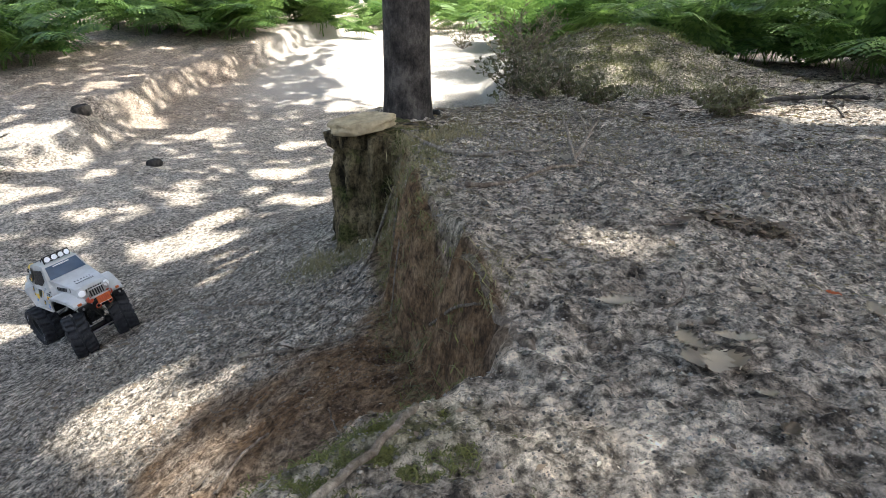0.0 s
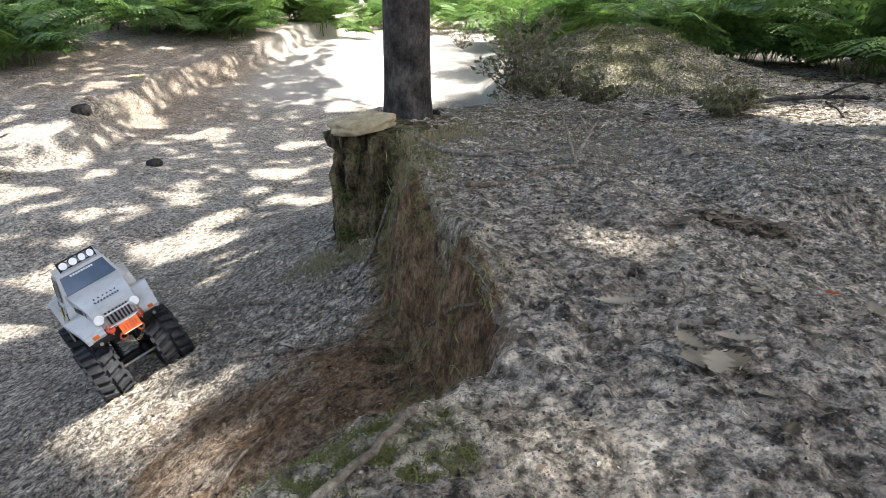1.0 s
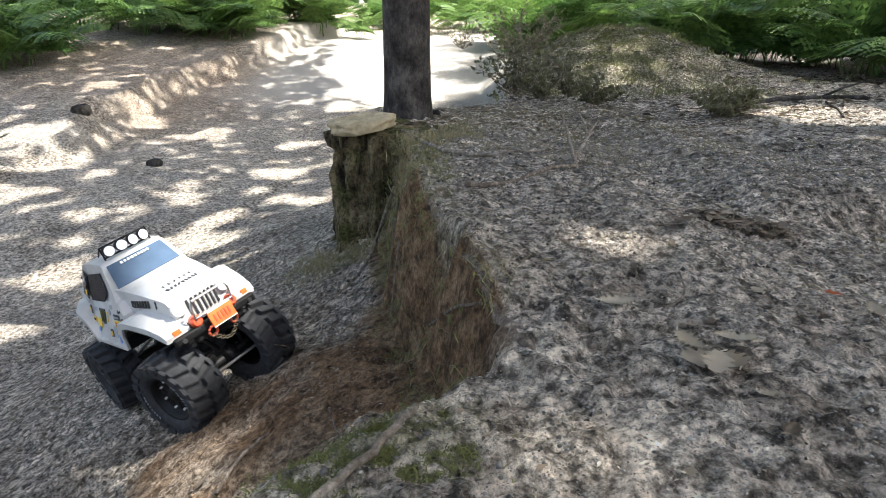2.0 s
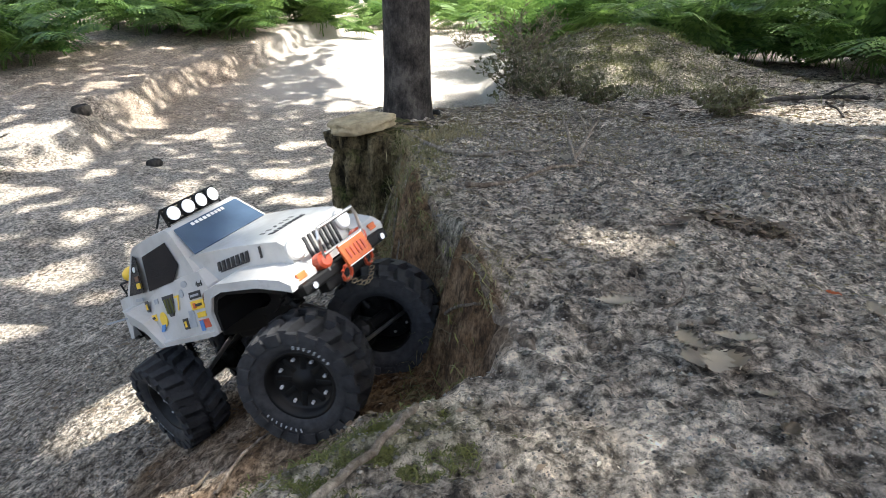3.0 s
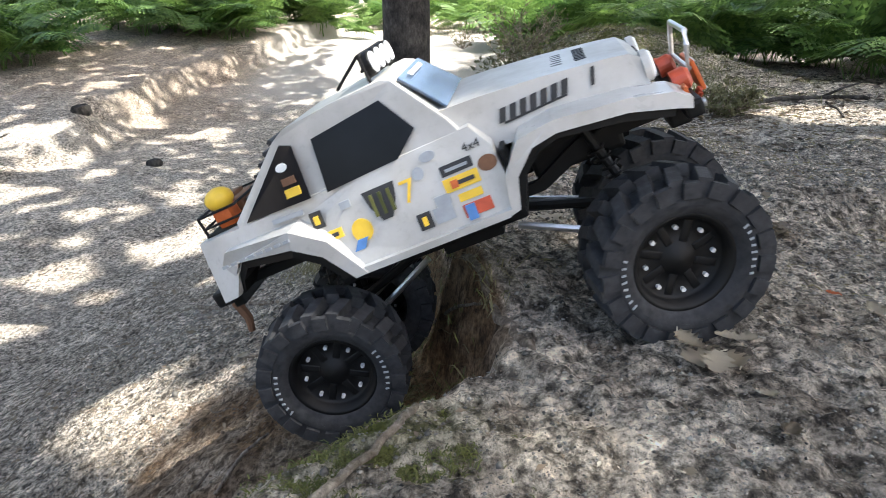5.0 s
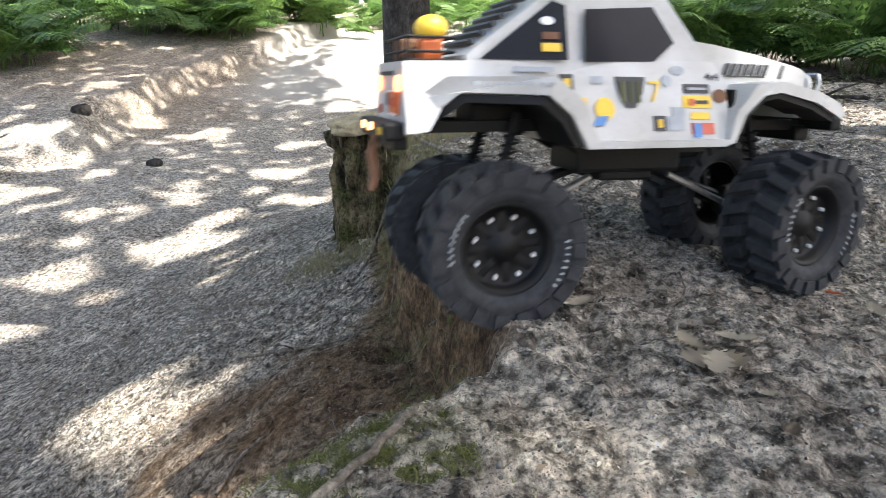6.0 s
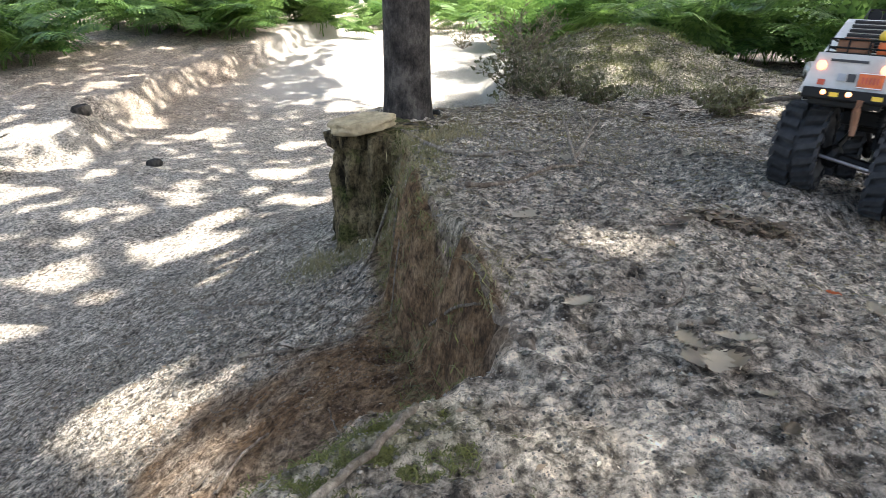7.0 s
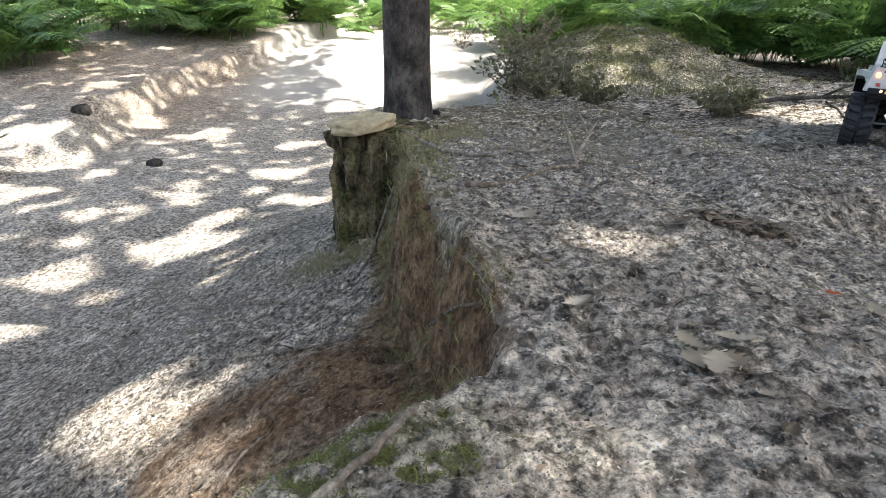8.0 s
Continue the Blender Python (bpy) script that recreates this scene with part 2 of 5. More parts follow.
def prism(bm, outline, width, inner=None):
    """A solid from a side outline (x, z); width(x, z) is its half-width in y, or inner and width its y range on one side."""
    low = [bm.verts.new((x, -width(x, z) if inner is None else inner(x, z), z)) for x, z in outline]
    top = [bm.verts.new((x, width(x, z), z)) for x, z in outline]
    n = len(outline)
    for k in range(n):
        bm.faces.new((low[k], low[(k + 1) % n], top[(k + 1) % n], top[k]))
    bm.faces.new(low[::-1])
    bm.faces.new(top)
    return bm


def round_edges(bm, offset, segments=2, sharp=0.5):
    edges = [e for e in bm.edges if len(e.link_faces) == 2 and e.calc_face_angle(0.0) > sharp]
    bmesh.ops.bevel(bm, geom=edges, offset=offset, segments=segments, affect="EDGES", profile=0.6, clamp_overlap=True)
    return bm


# ---- form of the ground ----
def value_noise(x, y, seed):
    xi, yi = np.floor(x).astype(np.int64), np.floor(y).astype(np.int64)
    fx, fy = x - xi, y - yi
    fx, fy = fx * fx * (3 - 2 * fx), fy * fy * (3 - 2 * fy)

    def h(a, b):
        k = (a * 374761393 + b * 668265263 + seed * 974634777) & 0x7fffffff
        k = ((k ^ (k >> 13)) * 1274126177) & 0x7fffffff
        return ((k ^ (k >> 16)) & 0xffff) / 32767.5 - 1.0
    return (h(xi, yi) * (1 - fx) + h(xi + 1, yi) * fx) * (1 - fy) + (h(xi, yi + 1) * (1 - fx) + h(xi + 1, yi + 1) * fx) * fy


def sstep(a, b, x):
    t = np.clip((x - a) / (b - a), 0, 1)
    return t * t * (3 - 2 * t)


RIM = [(-0.24, 2.40), (-0.23, 1.85), (-0.09, 1.62), (-0.055, 1.25), (-0.03, 0.95), (-0.008, 0.78), (0.012, 0.69), (0.041, 0.59), (0.058, 0.51), (0.064, 0.45),
       (0.050, 0.41), (0.025, 0.385), (-0.015, 0.345), (-0.06, 0.31), (-0.105, 0.275), (-0.16, 0.22), (-0.28, 0.05), (-0.7, -0.6), (-4, -4), (90, -40),
       (90, 90), (12, 90), (1.3, 11), (0.75, 6), (0.42, 3.6), (0.22, 2.55)]


def rim_distance(x, y):
    """Distance to the rim of the upper ground, positive on the upper side."""
    best = np.full(np.shape(x), 1e9)
    inside = np.zeros(np.shape(x), bool)
    for (ax, ay), (bx, by) in zip(RIM, RIM[1:] + RIM[:1]):
        t = np.clip(((x - ax) * (bx - ax) + (y - ay) * (by - ay)) / ((bx - ax) ** 2 + (by - ay) ** 2), 0, 1)
        best = np.minimum(best, np.hypot(x - ax - t * (bx - ax), y - ay - t * (by - ay)))
        cross = (ay > y) != (by > y)
        inside ^= cross & (x < (bx - ax) * (y - ay) / (by - ay + 1e-12) + ax)
    return np.where(inside, best, -best)


def ground(x, y, fine=True):
    x, y = np.asarray(x, float), np.asarray(y, float)
    upper = np.maximum(0.062 - 0.17 * np.maximum(x - 0.28, 0) + 0.10 * np.minimum(x, 0) * sstep(1.0, 0.5, y) - 0.04 * np.maximum(y - 0.6, 0), -0.08)
    upper = upper + 0.33 * np.exp(-((x - 1.15) / 0.75) ** 2 - ((y - 4.4) / 0.7) ** 2)
    upper = upper + 0.5 * sstep(8, 16, y) + 0.02 * np.maximum(y - 16, 0)
    upper = upper + (0.055 + 0.04 * np.clip(x - 0.75, 0, 0.8)) * sstep(0.38, 0.58, x) * sstep(0.84, 1.0, y) * sstep(3.6, 2.4, y)
    slope = 0.468 * x - 0.088 - 0.042 * y + 0.05 * np.exp(-((x + 0.2) / 0.2) ** 2 - ((y - 0.62) / 0.25) ** 2)
    k = 0.06
    slope = k * np.logaddexp(slope / k, (-0.84 + 0.0 * x) / k)
    far = -0.62 + 0.62 * sstep(4.2, 11, y) + 0.05 * np.maximum(y - 11, 0)
    far = far + 0.26 * sstep(-0.10, 0.12, -x - 2.8 + 0.12 * (y - 5) + 0.25 * value_noise(x * 0.9, y * 0.9, 5) + 0.16 * value_noise(x * 3.1, y * 3.1, 43)) * sstep(3.6, 5.0, y)
    lower = slope + (far - slope) * sstep(1.7, 4.2, y)
    d = rim_distance(x, y) + 0.014 * value_noise(x * 13, y * 13, 41) * sstep(0.3, 0.7, y) + 0.007 * value_noise(x * 40, y * 40, 42)
    d = d - 0.030 * np.exp(-((x - 0.0) / 0.05) ** 2 - ((y - 0.71) / 0.05) ** 2)
    ramp_w = 0.055 + 0.065 * sstep(0.48, 0.39, y) + 0.015 * sstep(0.8, 1.0, y) + 0.10 * sstep(1.9, 3.0, y) + 0.5 * sstep(4, 9, y)
    t = sstep(0.0, 1.0, -d / ramp_w)
    z = upper + (lower - upper) * t
    z = z + 0.012 * np.exp(-(d / 0.025) ** 2) * sstep(0.5, 0.6, y) * sstep(1.3, 1.0, y)
    z = z - 0.045 * np.exp(-((x + 0.045) / 0.045) ** 2 - ((y - 0.80) / 0.06) ** 2)
    z = z + 0.05 * np.exp(-((x + 0.072) / 0.045) ** 2 - ((y - 0.505) / 0.045) ** 2)
    near = sstep(5.0, 1.2, y) * sstep(4.0, 1.0, np.abs(x))
    z = z + 0.020 * value_noise(x * 1.7, y * 1.7, 1) * (0.4 + sstep(1.5, 4, y)) + 0.007 * value_noise(x * 7, y * 7, 2)
    if fine:
        face = 1 - 0.4 * np.exp(-((d + 0.03) / 0.03) ** 2) * sstep(0.5, 0.62, y)
        z = z + near * face * (0.0042 * value_noise(x * 26, y * 26, 3) + 0.0046 * value_noise(x * 58, y * 58, 4)
                               + 0.0042 * np.abs(value_noise(x * 118, y * 118, 6)) + 0.0016 * value_noise(x * 230, y * 230, 8))
        z = z + (1 - near) * 0.012 * value_noise(x * 11, y * 11, 7)
    return z


def ground_at(x, y, fine=False):
    return float(ground(np.array([x]), np.array([y]), fine)[0])
# ---- end of the form ----


# ---- ground ----
def graded(lo, hi, step, far_lo, far_hi, growth):
    c = list(np.arange(lo, hi, step))
    s, v = step, c[-1]
    while v < far_hi:
        s *= growth
        v += s
        c.append(v)
    s, v = step, c[0]
    front = []
    while v > far_lo:
        s *= growth
        v -= s
        front.append(v)
    return np.array(front[::-1] + c)


def cover_of(x, y):
    """What covers the ground at a place: bare brown earth, moss, pale sand with a painted sun patch."""
    d = rim_distance(x, y)
    n1, n2 = value_noise(x * 5, y * 5, 11), value_noise(x * 19, y * 19, 12)
    earth = np.exp(-((x + 0.10) / 0.17) ** 2 - ((y - 0.70) / 0.20) ** 2) * 1.3 + np.exp(-((x + 0.28) / 0.16) ** 2 - ((y - 0.62) / 0.16) ** 2) * 0.5
    earth = earth + 0.6 * np.exp(-((x + 0.30) / 0.20) ** 2 - ((y - 0.84) / 0.16) ** 2)
    earth = earth + 1.1 * sstep(0.004, -0.012, d) * sstep(-0.12, -0.06, d) * sstep(0.42, 0.47, y) * sstep(1.7, 1.2, y)
    earth = np.clip(earth + 0.3 * n1 * (earth > 0.15) + 0.45 * n2 * (earth > 0.1), 0, 1) * sstep(0.012, -0.006, d + 0.006 * n2)
    earth = np.maximum(earth, np.clip(0.9 * np.exp(-((x - 0.411) / 0.06) ** 2 - ((y - 0.825) / 0.035) ** 2) + 0.3 * n2, 0, 1) * (np.hypot(x - 0.41, y - 0.825) < 0.12))
    earth = np.maximum(earth, 0.55 * sstep(4.6, 5.8, y) * sstep(-1.4, -2.0, x + 0.08 * (y - 5)) * (d < -0.2) * (0.8 + 0.4 * n1))
    moss = np.exp(-((x + 0.05) / 0.07) ** 2 - ((y - 0.335) / 0.035) ** 2) * 1.1
    moss = moss + np.exp(-((x - 1.15) / 0.6) ** 2 - ((y - 4.2) / 0.6) ** 2) * 0.95
    moss = moss + 0.5 * np.exp(-((d - 0.02) / 0.05) ** 2) * sstep(0.6, 0.8, y) * sstep(2.4, 1.4, y)
    sand = sstep(0.15, -0.25, d) * sstep(5.6, 6.9, y) * sstep(-2.4, -1.5, x + 0.10 * (y - 5)) * sstep(14, 11, y)
    # sunlit patch at the right, its brightness painted in with the sand colour
    sand = np.maximum(sand, 0.75 * np.exp(-((x - 1.3) / 0.5) ** 2 - ((y - 1.95) / 0.30) ** 2))
    sand = np.maximum(sand, 0.12 * sstep(1.2, 2.4, y) * (d < -0.2))
    return np.clip(earth, 0, 1), np.clip(moss + 0.25 * n1 * (moss > 0.1), 0, 1), np.clip(sand + 0.2 * n1 * (sand > 0.1), 0, 1)


def build_ground():
    xs = graded(-0.62, 0.72, 0.0034, -70, 70, 1.024)
    ys = np.concatenate([graded(0.20, 0.22, 0.004, -30, 0.2, 1.04), 0.225 * np.exp(np.arange(0, 5.9, 0.0075))])
    X, Y = np.meshgrid(xs, ys)
    Z = ground(X, Y)
    nx, ny = len(xs), len(ys)
    verts = np.stack([X.ravel(), Y.ravel(), Z.ravel()], 1)
    i = np.arange(nx * ny).reshape(ny, nx)
    quads = np.stack([i[:-1, :-1].ravel(), i[:-1, 1:].ravel(), i[1:, 1:].ravel(), i[1:, :-1].ravel()], 1)
    me = bpy.data.meshes.new("ground")
    me.vertices.add(len(verts))
    me.vertices.foreach_set("co", verts.ravel())
    me.loops.add(quads.size)
    me.loops.foreach_set("vertex_index", quads.ravel())
    me.polygons.add(len(quads))
    me.polygons.foreach_set("loop_start", np.arange(0, quads.size, 4))
    me.polygons.foreach_set("use_smooth", np.ones(len(quads), bool))
    me.update()
    e, m, s = cover_of(X.ravel(), Y.ravel())
    colour = me.color_attributes.new("cover", "FLOAT_COLOR", "POINT")
    colour.data.foreach_set("color", np.stack([e, m, s, np.ones_like(e)], 1).ravel())
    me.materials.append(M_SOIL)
    return tagged(new("ground", me), "uneven grey woodland soil with bare brown earth and sand", "ground", kind="structure")


build_ground()


# ---- stump, stone and tree ----
def build_stump():
    """A rotten stump of earth and wood, furrowed, wider at the foot, its back sunk in the bank."""
    rng = random.Random(5)
    bm = bmesh.new()
    sides, rows = 110, 64
    base_z, top_z = -0.46, 0.030
    rings = []
    for r in range(rows):
        f = r / (rows - 1)
        z = base_z + (top_z - base_z) * f
        ring = []
        for s in range(sides):
            a = 2 * math.pi * s / sides
            rx, ry = 0.128 + 0.05 * (1 - f) ** 3, 0.150 + 0.05 * (1 - f) ** 3
            furrow = 0.012 * math.sin(a * 7 + 1.5 * f) + 0.010 * math.sin(a * 13 - 2 * f + 1)
            groove = -0.030 * math.exp(-((a - 4.42) / 0.10) ** 2) - 0.022 * math.exp(-((a - 5.15) / 0.08) ** 2) * sstep(1.0, 0.5, f)
            lump = 0.030 * noise.noise(Vector((math.cos(a) * 2.2, math.sin(a) * 2.2, f * 5)))
            lump += 0.016 * noise.noise(Vector((math.cos(a) * 8, math.sin(a) * 8, f * 9)))
            lump += 0.010 * noise.noise(Vector((math.cos(a) * 20, math.sin(a) * 20, f * 16))) - 0.010 * abs(noise.noise(Vector((math.cos(a) * 14, math.sin(a) * 14, f * 5))))
            q = furrow + float(groove) + lump + (0.010 if f > 0.93 else 0)
            dz = 0.012 * noise.noise(Vector((math.cos(a) * 3, math.sin(a) * 3, 9))) * f
            ring.append(bm.verts.new(((rx + q) * math.cos(a), (ry + q) * math.sin(a), z + dz)))
        rings.append(ring)
    for a, b in zip(rings, rings[1:]):
        for s in range(sides):
            bm.faces.new((a[s], a[(s + 1) % sides], b[(s + 1) % sides], b[s]))
    top = bm.verts.new((0, 0, top_z + 0.012))
    for s in range(sides):
        bm.faces.new((rings[-1][s], rings[-1][(s + 1) % sides], top))
    bm.faces.new(rings[0][::-1])
    stump = part("tree_stump", bm, M_STUMP, smooth=True, at=pose(-0.160, 1.70, 0.0))
    tagged(stump, "rotten brown tree stump furrowed and crumbling beside the bank", "stump")
    return stump


build_stump()


def stone(name, sx, sy, sz, m, seed, material, label, category="stone"):
    bm = bmesh.new()
    bmesh.ops.create_icosphere(bm, subdivisions=4, radius=1.0)
    for v in bm.verts:
        p = v.co.copy()
        k = 1 + 0.22 * noise.noise(p * 1.6 + Vector((seed, 0, 0))) + 0.09 * noise.noise(p * 5 + Vector((0, seed, 0))) + 0.05 * noise.noise(p * 11)
        z = max(-0.55, min(0.55, p.z * 1.0)) / 0.55
        v.co = Vector((p.x * sx * k, p.y * sy * k, z * sz * (1 + 0.25 * noise.noise(p * 3 + Vector((seed, seed, 0))))))
    ob = part(name, bm, material, smooth=True, at=m)
    return tagged(ob, label, category)


stone("flat_stone", 0.088, 0.060, 0.0145, pose(-0.205, 1.60, 0.056, 6, -7, 12), 3.3, M_STONE,
      "flat ochre sandstone lying on top of the stump")


def build_tree(name, x, y, r, height, label, crown=None, lean=0.0, seed=1, sides=28, bark=None):
    """A tapered trunk with root flare, limbs, and a crown where one is given."""
    rng = random.Random(seed)
    z0 = ground_at(x, y) - 0.06
    tree = tagged(new(name), label, "tree")
    tree.matrix_basis = pose(x, y, z0)
    bm = bmesh.new()
    rows = 40
    rings = []
    for k in range(rows):
        f = (k / (rows - 1)) ** 1.8
        z = f * height
        rad = r * (1 - 0.55 * f) * (1 + 0.45 * math.exp(-z / (0.6 * r)))
        ring = []
        for s in range(sides):
            a = 2 * math.pi * s / sides
            q = rad * (1 + 0.05 * noise.noise(Vector((math.cos(a) * 2, math.sin(a) * 2, z * 3 + seed))) + 0.035 * noise.noise(Vector((math.cos(a) * 9, math.sin(a) * 9, z * 14 + seed))))
            ring.append(bm.verts.new((q * math.cos(a) + lean * z, q * math.sin(a), z)))
        rings.append(ring)
    for a, b in zip(rings, rings[1:]):
        for s in range(sides):
            bm.faces.new((a[s], a[(s + 1) % sides], b[(s + 1) % sides], b[s]))
    bm.faces.new(rings[0][::-1])
    bm.faces.new(rings[-1])
    part("trunk", bm, bark or M_BARK, tree, smooth=True)
    return tree


main_tree = build_tree("pine_tree", -0.111, 2.02, 0.0735, 8.0, "dark straight pine trunk standing at the edge of the bank", seed=4)


def pine_crown(tree, low, high, spread, seed):
    """Boughs with needle sprays on a pine, thinning towards the top."""
    rng = random.Random(seed)
    verts, faces = [], []
    boughs = bmesh.new()
    for k in range(26):
        z = low + (high - low) * k / 26
        a, ln = k * 2.4 + rng.uniform(-0.4, 0.4), spread * (1 - 0.65 * k / 26) * rng.uniform(0.7, 1.1)
        start, end = Vector((0, 0, z)), Vector((math.cos(a) * ln, math.sin(a) * ln, z + 0.12 * ln))
        tube(boughs, [start, (start + end) / 2 - Vector((0, 0, 0.05)), end], [0.022, 0.014, 0.005], 5)
        for _ in range(70):
            c = start.lerp(end, rng.uniform(0.25, 1.05)) + Vector((rng.gauss(0, 0.16), rng.gauss(0, 0.16), rng.gauss(0, 0.06)))
            u = Vector((rng.uniform(-1, 1), rng.uniform(-1, 1), rng.uniform(-0.3, 0.6))).normalized() * rng.uniform(0.05, 0.11)
            w = u.orthogonal().normalized() * 0.016
            q = len(verts)
            verts += [c - u, c + w, c + u, c - w]
            faces.append((q, q + 1, q + 2, q + 3))
    part("bough", boughs, M_BARK, tree)
    crown = new("crown", raw_mesh("crown", verts, faces, M_CANOPY))
    crown.parent = tree


pine_crown(main_tree, 4.6, 7.9, 1.5, 77)
for tx, ty, tr, seed in ((-9.0, 17.0, 0.13, 2), (-4.5, 19.0, 0.10, 3), (-1.6, 22.0, 0.12, 5), (3.2, 17.5, 0.11, 6), (6.5, 14.0, 0.13, 7), (9.0, 16.5, 0.10, 8),
                        (-6.2, 24.0, 0.14, 9), (1.2, 26.0, 0.12, 10), (4.8, 23.0, 0.13, 11), (11.5, 20.0, 0.12, 12), (-12.0, 22.0, 0.13, 13)):
    far_pine = build_tree("pine_tree", tx, ty, tr, 9.0, "slim dark pine trunk among bracken in the distance", seed=seed, sides=12)
    tagged(far_pine, group="far pines")
    pine_crown(far_pine, 4.0, 8.8, 1.8, seed)


# ---- unseen leaf roof added to shade the ground, borne by made-up trees outside the view ----
# openings set where sun spots should fall on the ground: place, radius, share of leaves gone
TRACK_GAPS = [(-1.63, 2.17, 0.13, 1), (-1.69, 2.57, 0.15, 1), (-1.12, 3.10, 0.12, 1), (-1.25, 2.80, 0.15, 1), (-1.05, 2.72, 0.09, 1), (-0.81, 2.14, 0.13, 1),
              (-1.48, 3.46, 0.10, 1), (-0.91, 3.33, 0.10, 1), (-0.68, 3.26, 0.14, 1), (-2.62, 4.22, 0.13, 1), (-1.96, 5.13, 0.18, 1), (-2.23, 4.01, 0.14, 1),
              (-1.05, 3.96, 0.15, 1), (-2.67, 5.64, 0.18, 1), (-3.00, 4.45, 0.20, 1), (-1.13, 4.90, 0.13, 1), (-3.12, 5.99, 0.18, 1), (-1.80, 2.92, 0.10, 1),
              (-1.93, 3.24, 0.11, 1), (-1.00, 6.12, 0.10, 1), (-1.38, 6.40, 0.09, 1), (-2.6, 3.55, 0.15, 1)]
BANK_GAPS = [(-1.05, 2.10, 0.06, 0.9), (-0.68, 1.10, 0.14, 1), (-0.52, 0.92, 0.13, 1), (-0.39, 0.77, 0.08, 0.9), (-0.38, 1.02, 0.05, 0.8), (-0.20, 0.50, 0.07, 0.9),
             (0.22, 0.68, 0.055, 1), (0.39, 0.85, 0.04, 0.8), (1.34, 2.20, 0.26, 1), (1.65, 1.95, 0.24, 1), (1.18, 1.72, 0.06, 0.9), (-0.02, 0.33, 0.11, 0.8),
             (0.14, 0.29, 0.10, 0.55), (0.39, 0.47, 0.09, 0.8), (0.28, 0.33, 0.08, 0.55), (0.03, 1.06, 0.06, 0.9), (0.16, 1.04, 0.08, 0.6), (0.50, 1.15, 0.30, 0.35),
             (0.30, 1.45, 0.25, 0.4), (1.0, 3.75, 0.25, 0.7), (0.9, 1.7, 0.3, 0.3), (-0.04, 1.62, 0.12, 0.8), (-0.31, 0.60, 0.11, 1), (-0.70, 1.25, 0.60, 0.5), (-0.15, 0.75, 0.12, 0.4)]




def build_crowns():
    """Leaf sprays at six to eight metres, laid along the sun's rays as shade, with round openings."""
    rng = np.random.default_rng(8)
    n, m = 84000, 16000
    gx, gy = rng.uniform(-8.5, 6.0, n), rng.uniform(-1.2, 13.0, n)
    gx, gy = np.concatenate([gx, rng.normal(0.2, 1.4, m)]), np.concatenate([gy, rng.normal(1.0, 0.85, m)])
    gz = np.maximum(ground(gx, gy, False), -0.8)
    d = rim_distance(gx, gy)
    patch = value_noise(gx * 2.4, gy * 2.0, 31) * 0.55 + value_noise(gx * 7.5, gy * 6.5, 32) * 0.65
    left_ferns, right_ferns = sstep(7.6, 8.6, gy) * (gx < -0.4), sstep(4.8, 5.8, gy) * (d > 0.2) * (gx > 0.2)
    keep = patch > -1.2 + 1.15 * left_ferns + 0.72 * right_ferns
    sunny = (d < 0.0) & (gy > 6.2 + 0.5 * patch) & (gx > -0.10 - 0.165 * gy + 0.25 * patch) & (gy < 13)
    keep &= ~sunny
    small = [(rng.uniform(-3.4, -0.5), rng.uniform(1.9, 4.9), rng.uniform(0.03, 0.08), 1) for _ in range(34)]
    small += [(rng.uniform(-7.0, -1.6), rng.uniform(4.9, 8.2), rng.uniform(0.03, 0.10), 1) for _ in range(22)]
    for x, y, r, gone in TRACK_GAPS + BANK_GAPS + small:
        keep &= (((gx - x) ** 2 + (gy - y) ** 2) > (r * (1 + 0.4 * patch) + 0.015) ** 2) | (rng.random(len(gx)) > gone)
    gx, gy, gz = gx[keep], gy[keep], gz[keep]
    h = rng.uniform(6.2, 8.2, len(gx))
    t = (h - gz) / TO_SUN.z
    px, py = gx + TO_SUN.x * t, gy + TO_SUN.y * t
    # trunks invented out of view to carry the shading leaves
    owners = [(4.8, -2.6), (7.6, 3.5), (6.6, 9.5), (-4.0, -1.9), (-7.6, 6.5)]
    which = np.argmin([np.hypot(px - ox, py - oy) for ox, oy in owners], axis=0)
    for k, (ox, oy) in enumerate(owners):
        tree = build_tree("beech_tree", ox, oy, 0.16, 8.2, "unseen broad-leaved tree added so that its leafy crown shades the ground", seed=20 + k, sides=16)
        tagged(tree, group="shade trees")
        base = Vector(tree.matrix_basis.translation)
        sel = np.nonzero(which == k)[0]
        verts, faces = [], []
        limbs = bmesh.new()
        for i in sel:
            c = Vector((px[i], py[i], h[i])) - base
            a, tilt, size = rng.uniform(0, 6.28), rng.uniform(-0.5, 0.5), rng.uniform(0.05, 0.085)
            u = Vector((math.cos(a), math.sin(a), tilt * 0.6)) * size
            w = Vector((-math.sin(a), math.cos(a), rng.uniform(-0.4, 0.4))) * size * 0.6
            q = len(verts)
            verts += [c - u, c - u * 0.3 + w, c + u * 0.4 + w * 0.8, c + u, c + u * 0.4 - w * 0.8, c - u * 0.3 - w]
            faces.append((q, q + 1, q + 2, q + 3, q + 4, q + 5))
        for j in range(0, len(sel), max(1, len(sel) // 22)):
            i = sel[j]
            end = Vector((px[i], py[i], h[i] + 0.05)) - base
            start = Vector((0, 0, 4.6 + 2.8 * rng.random()))
            mid = (start + end) / 2 + Vector((0, 0, 0.35))
            tube(limbs, [start, mid, end], [0.03, 0.018, 0.006], 5)
        crown = new("crown", raw_mesh("crown", verts, faces, M_CANOPY))
        crown.parent = tree
        part("bough", limbs, M_BARK, tree)


build_crowns()


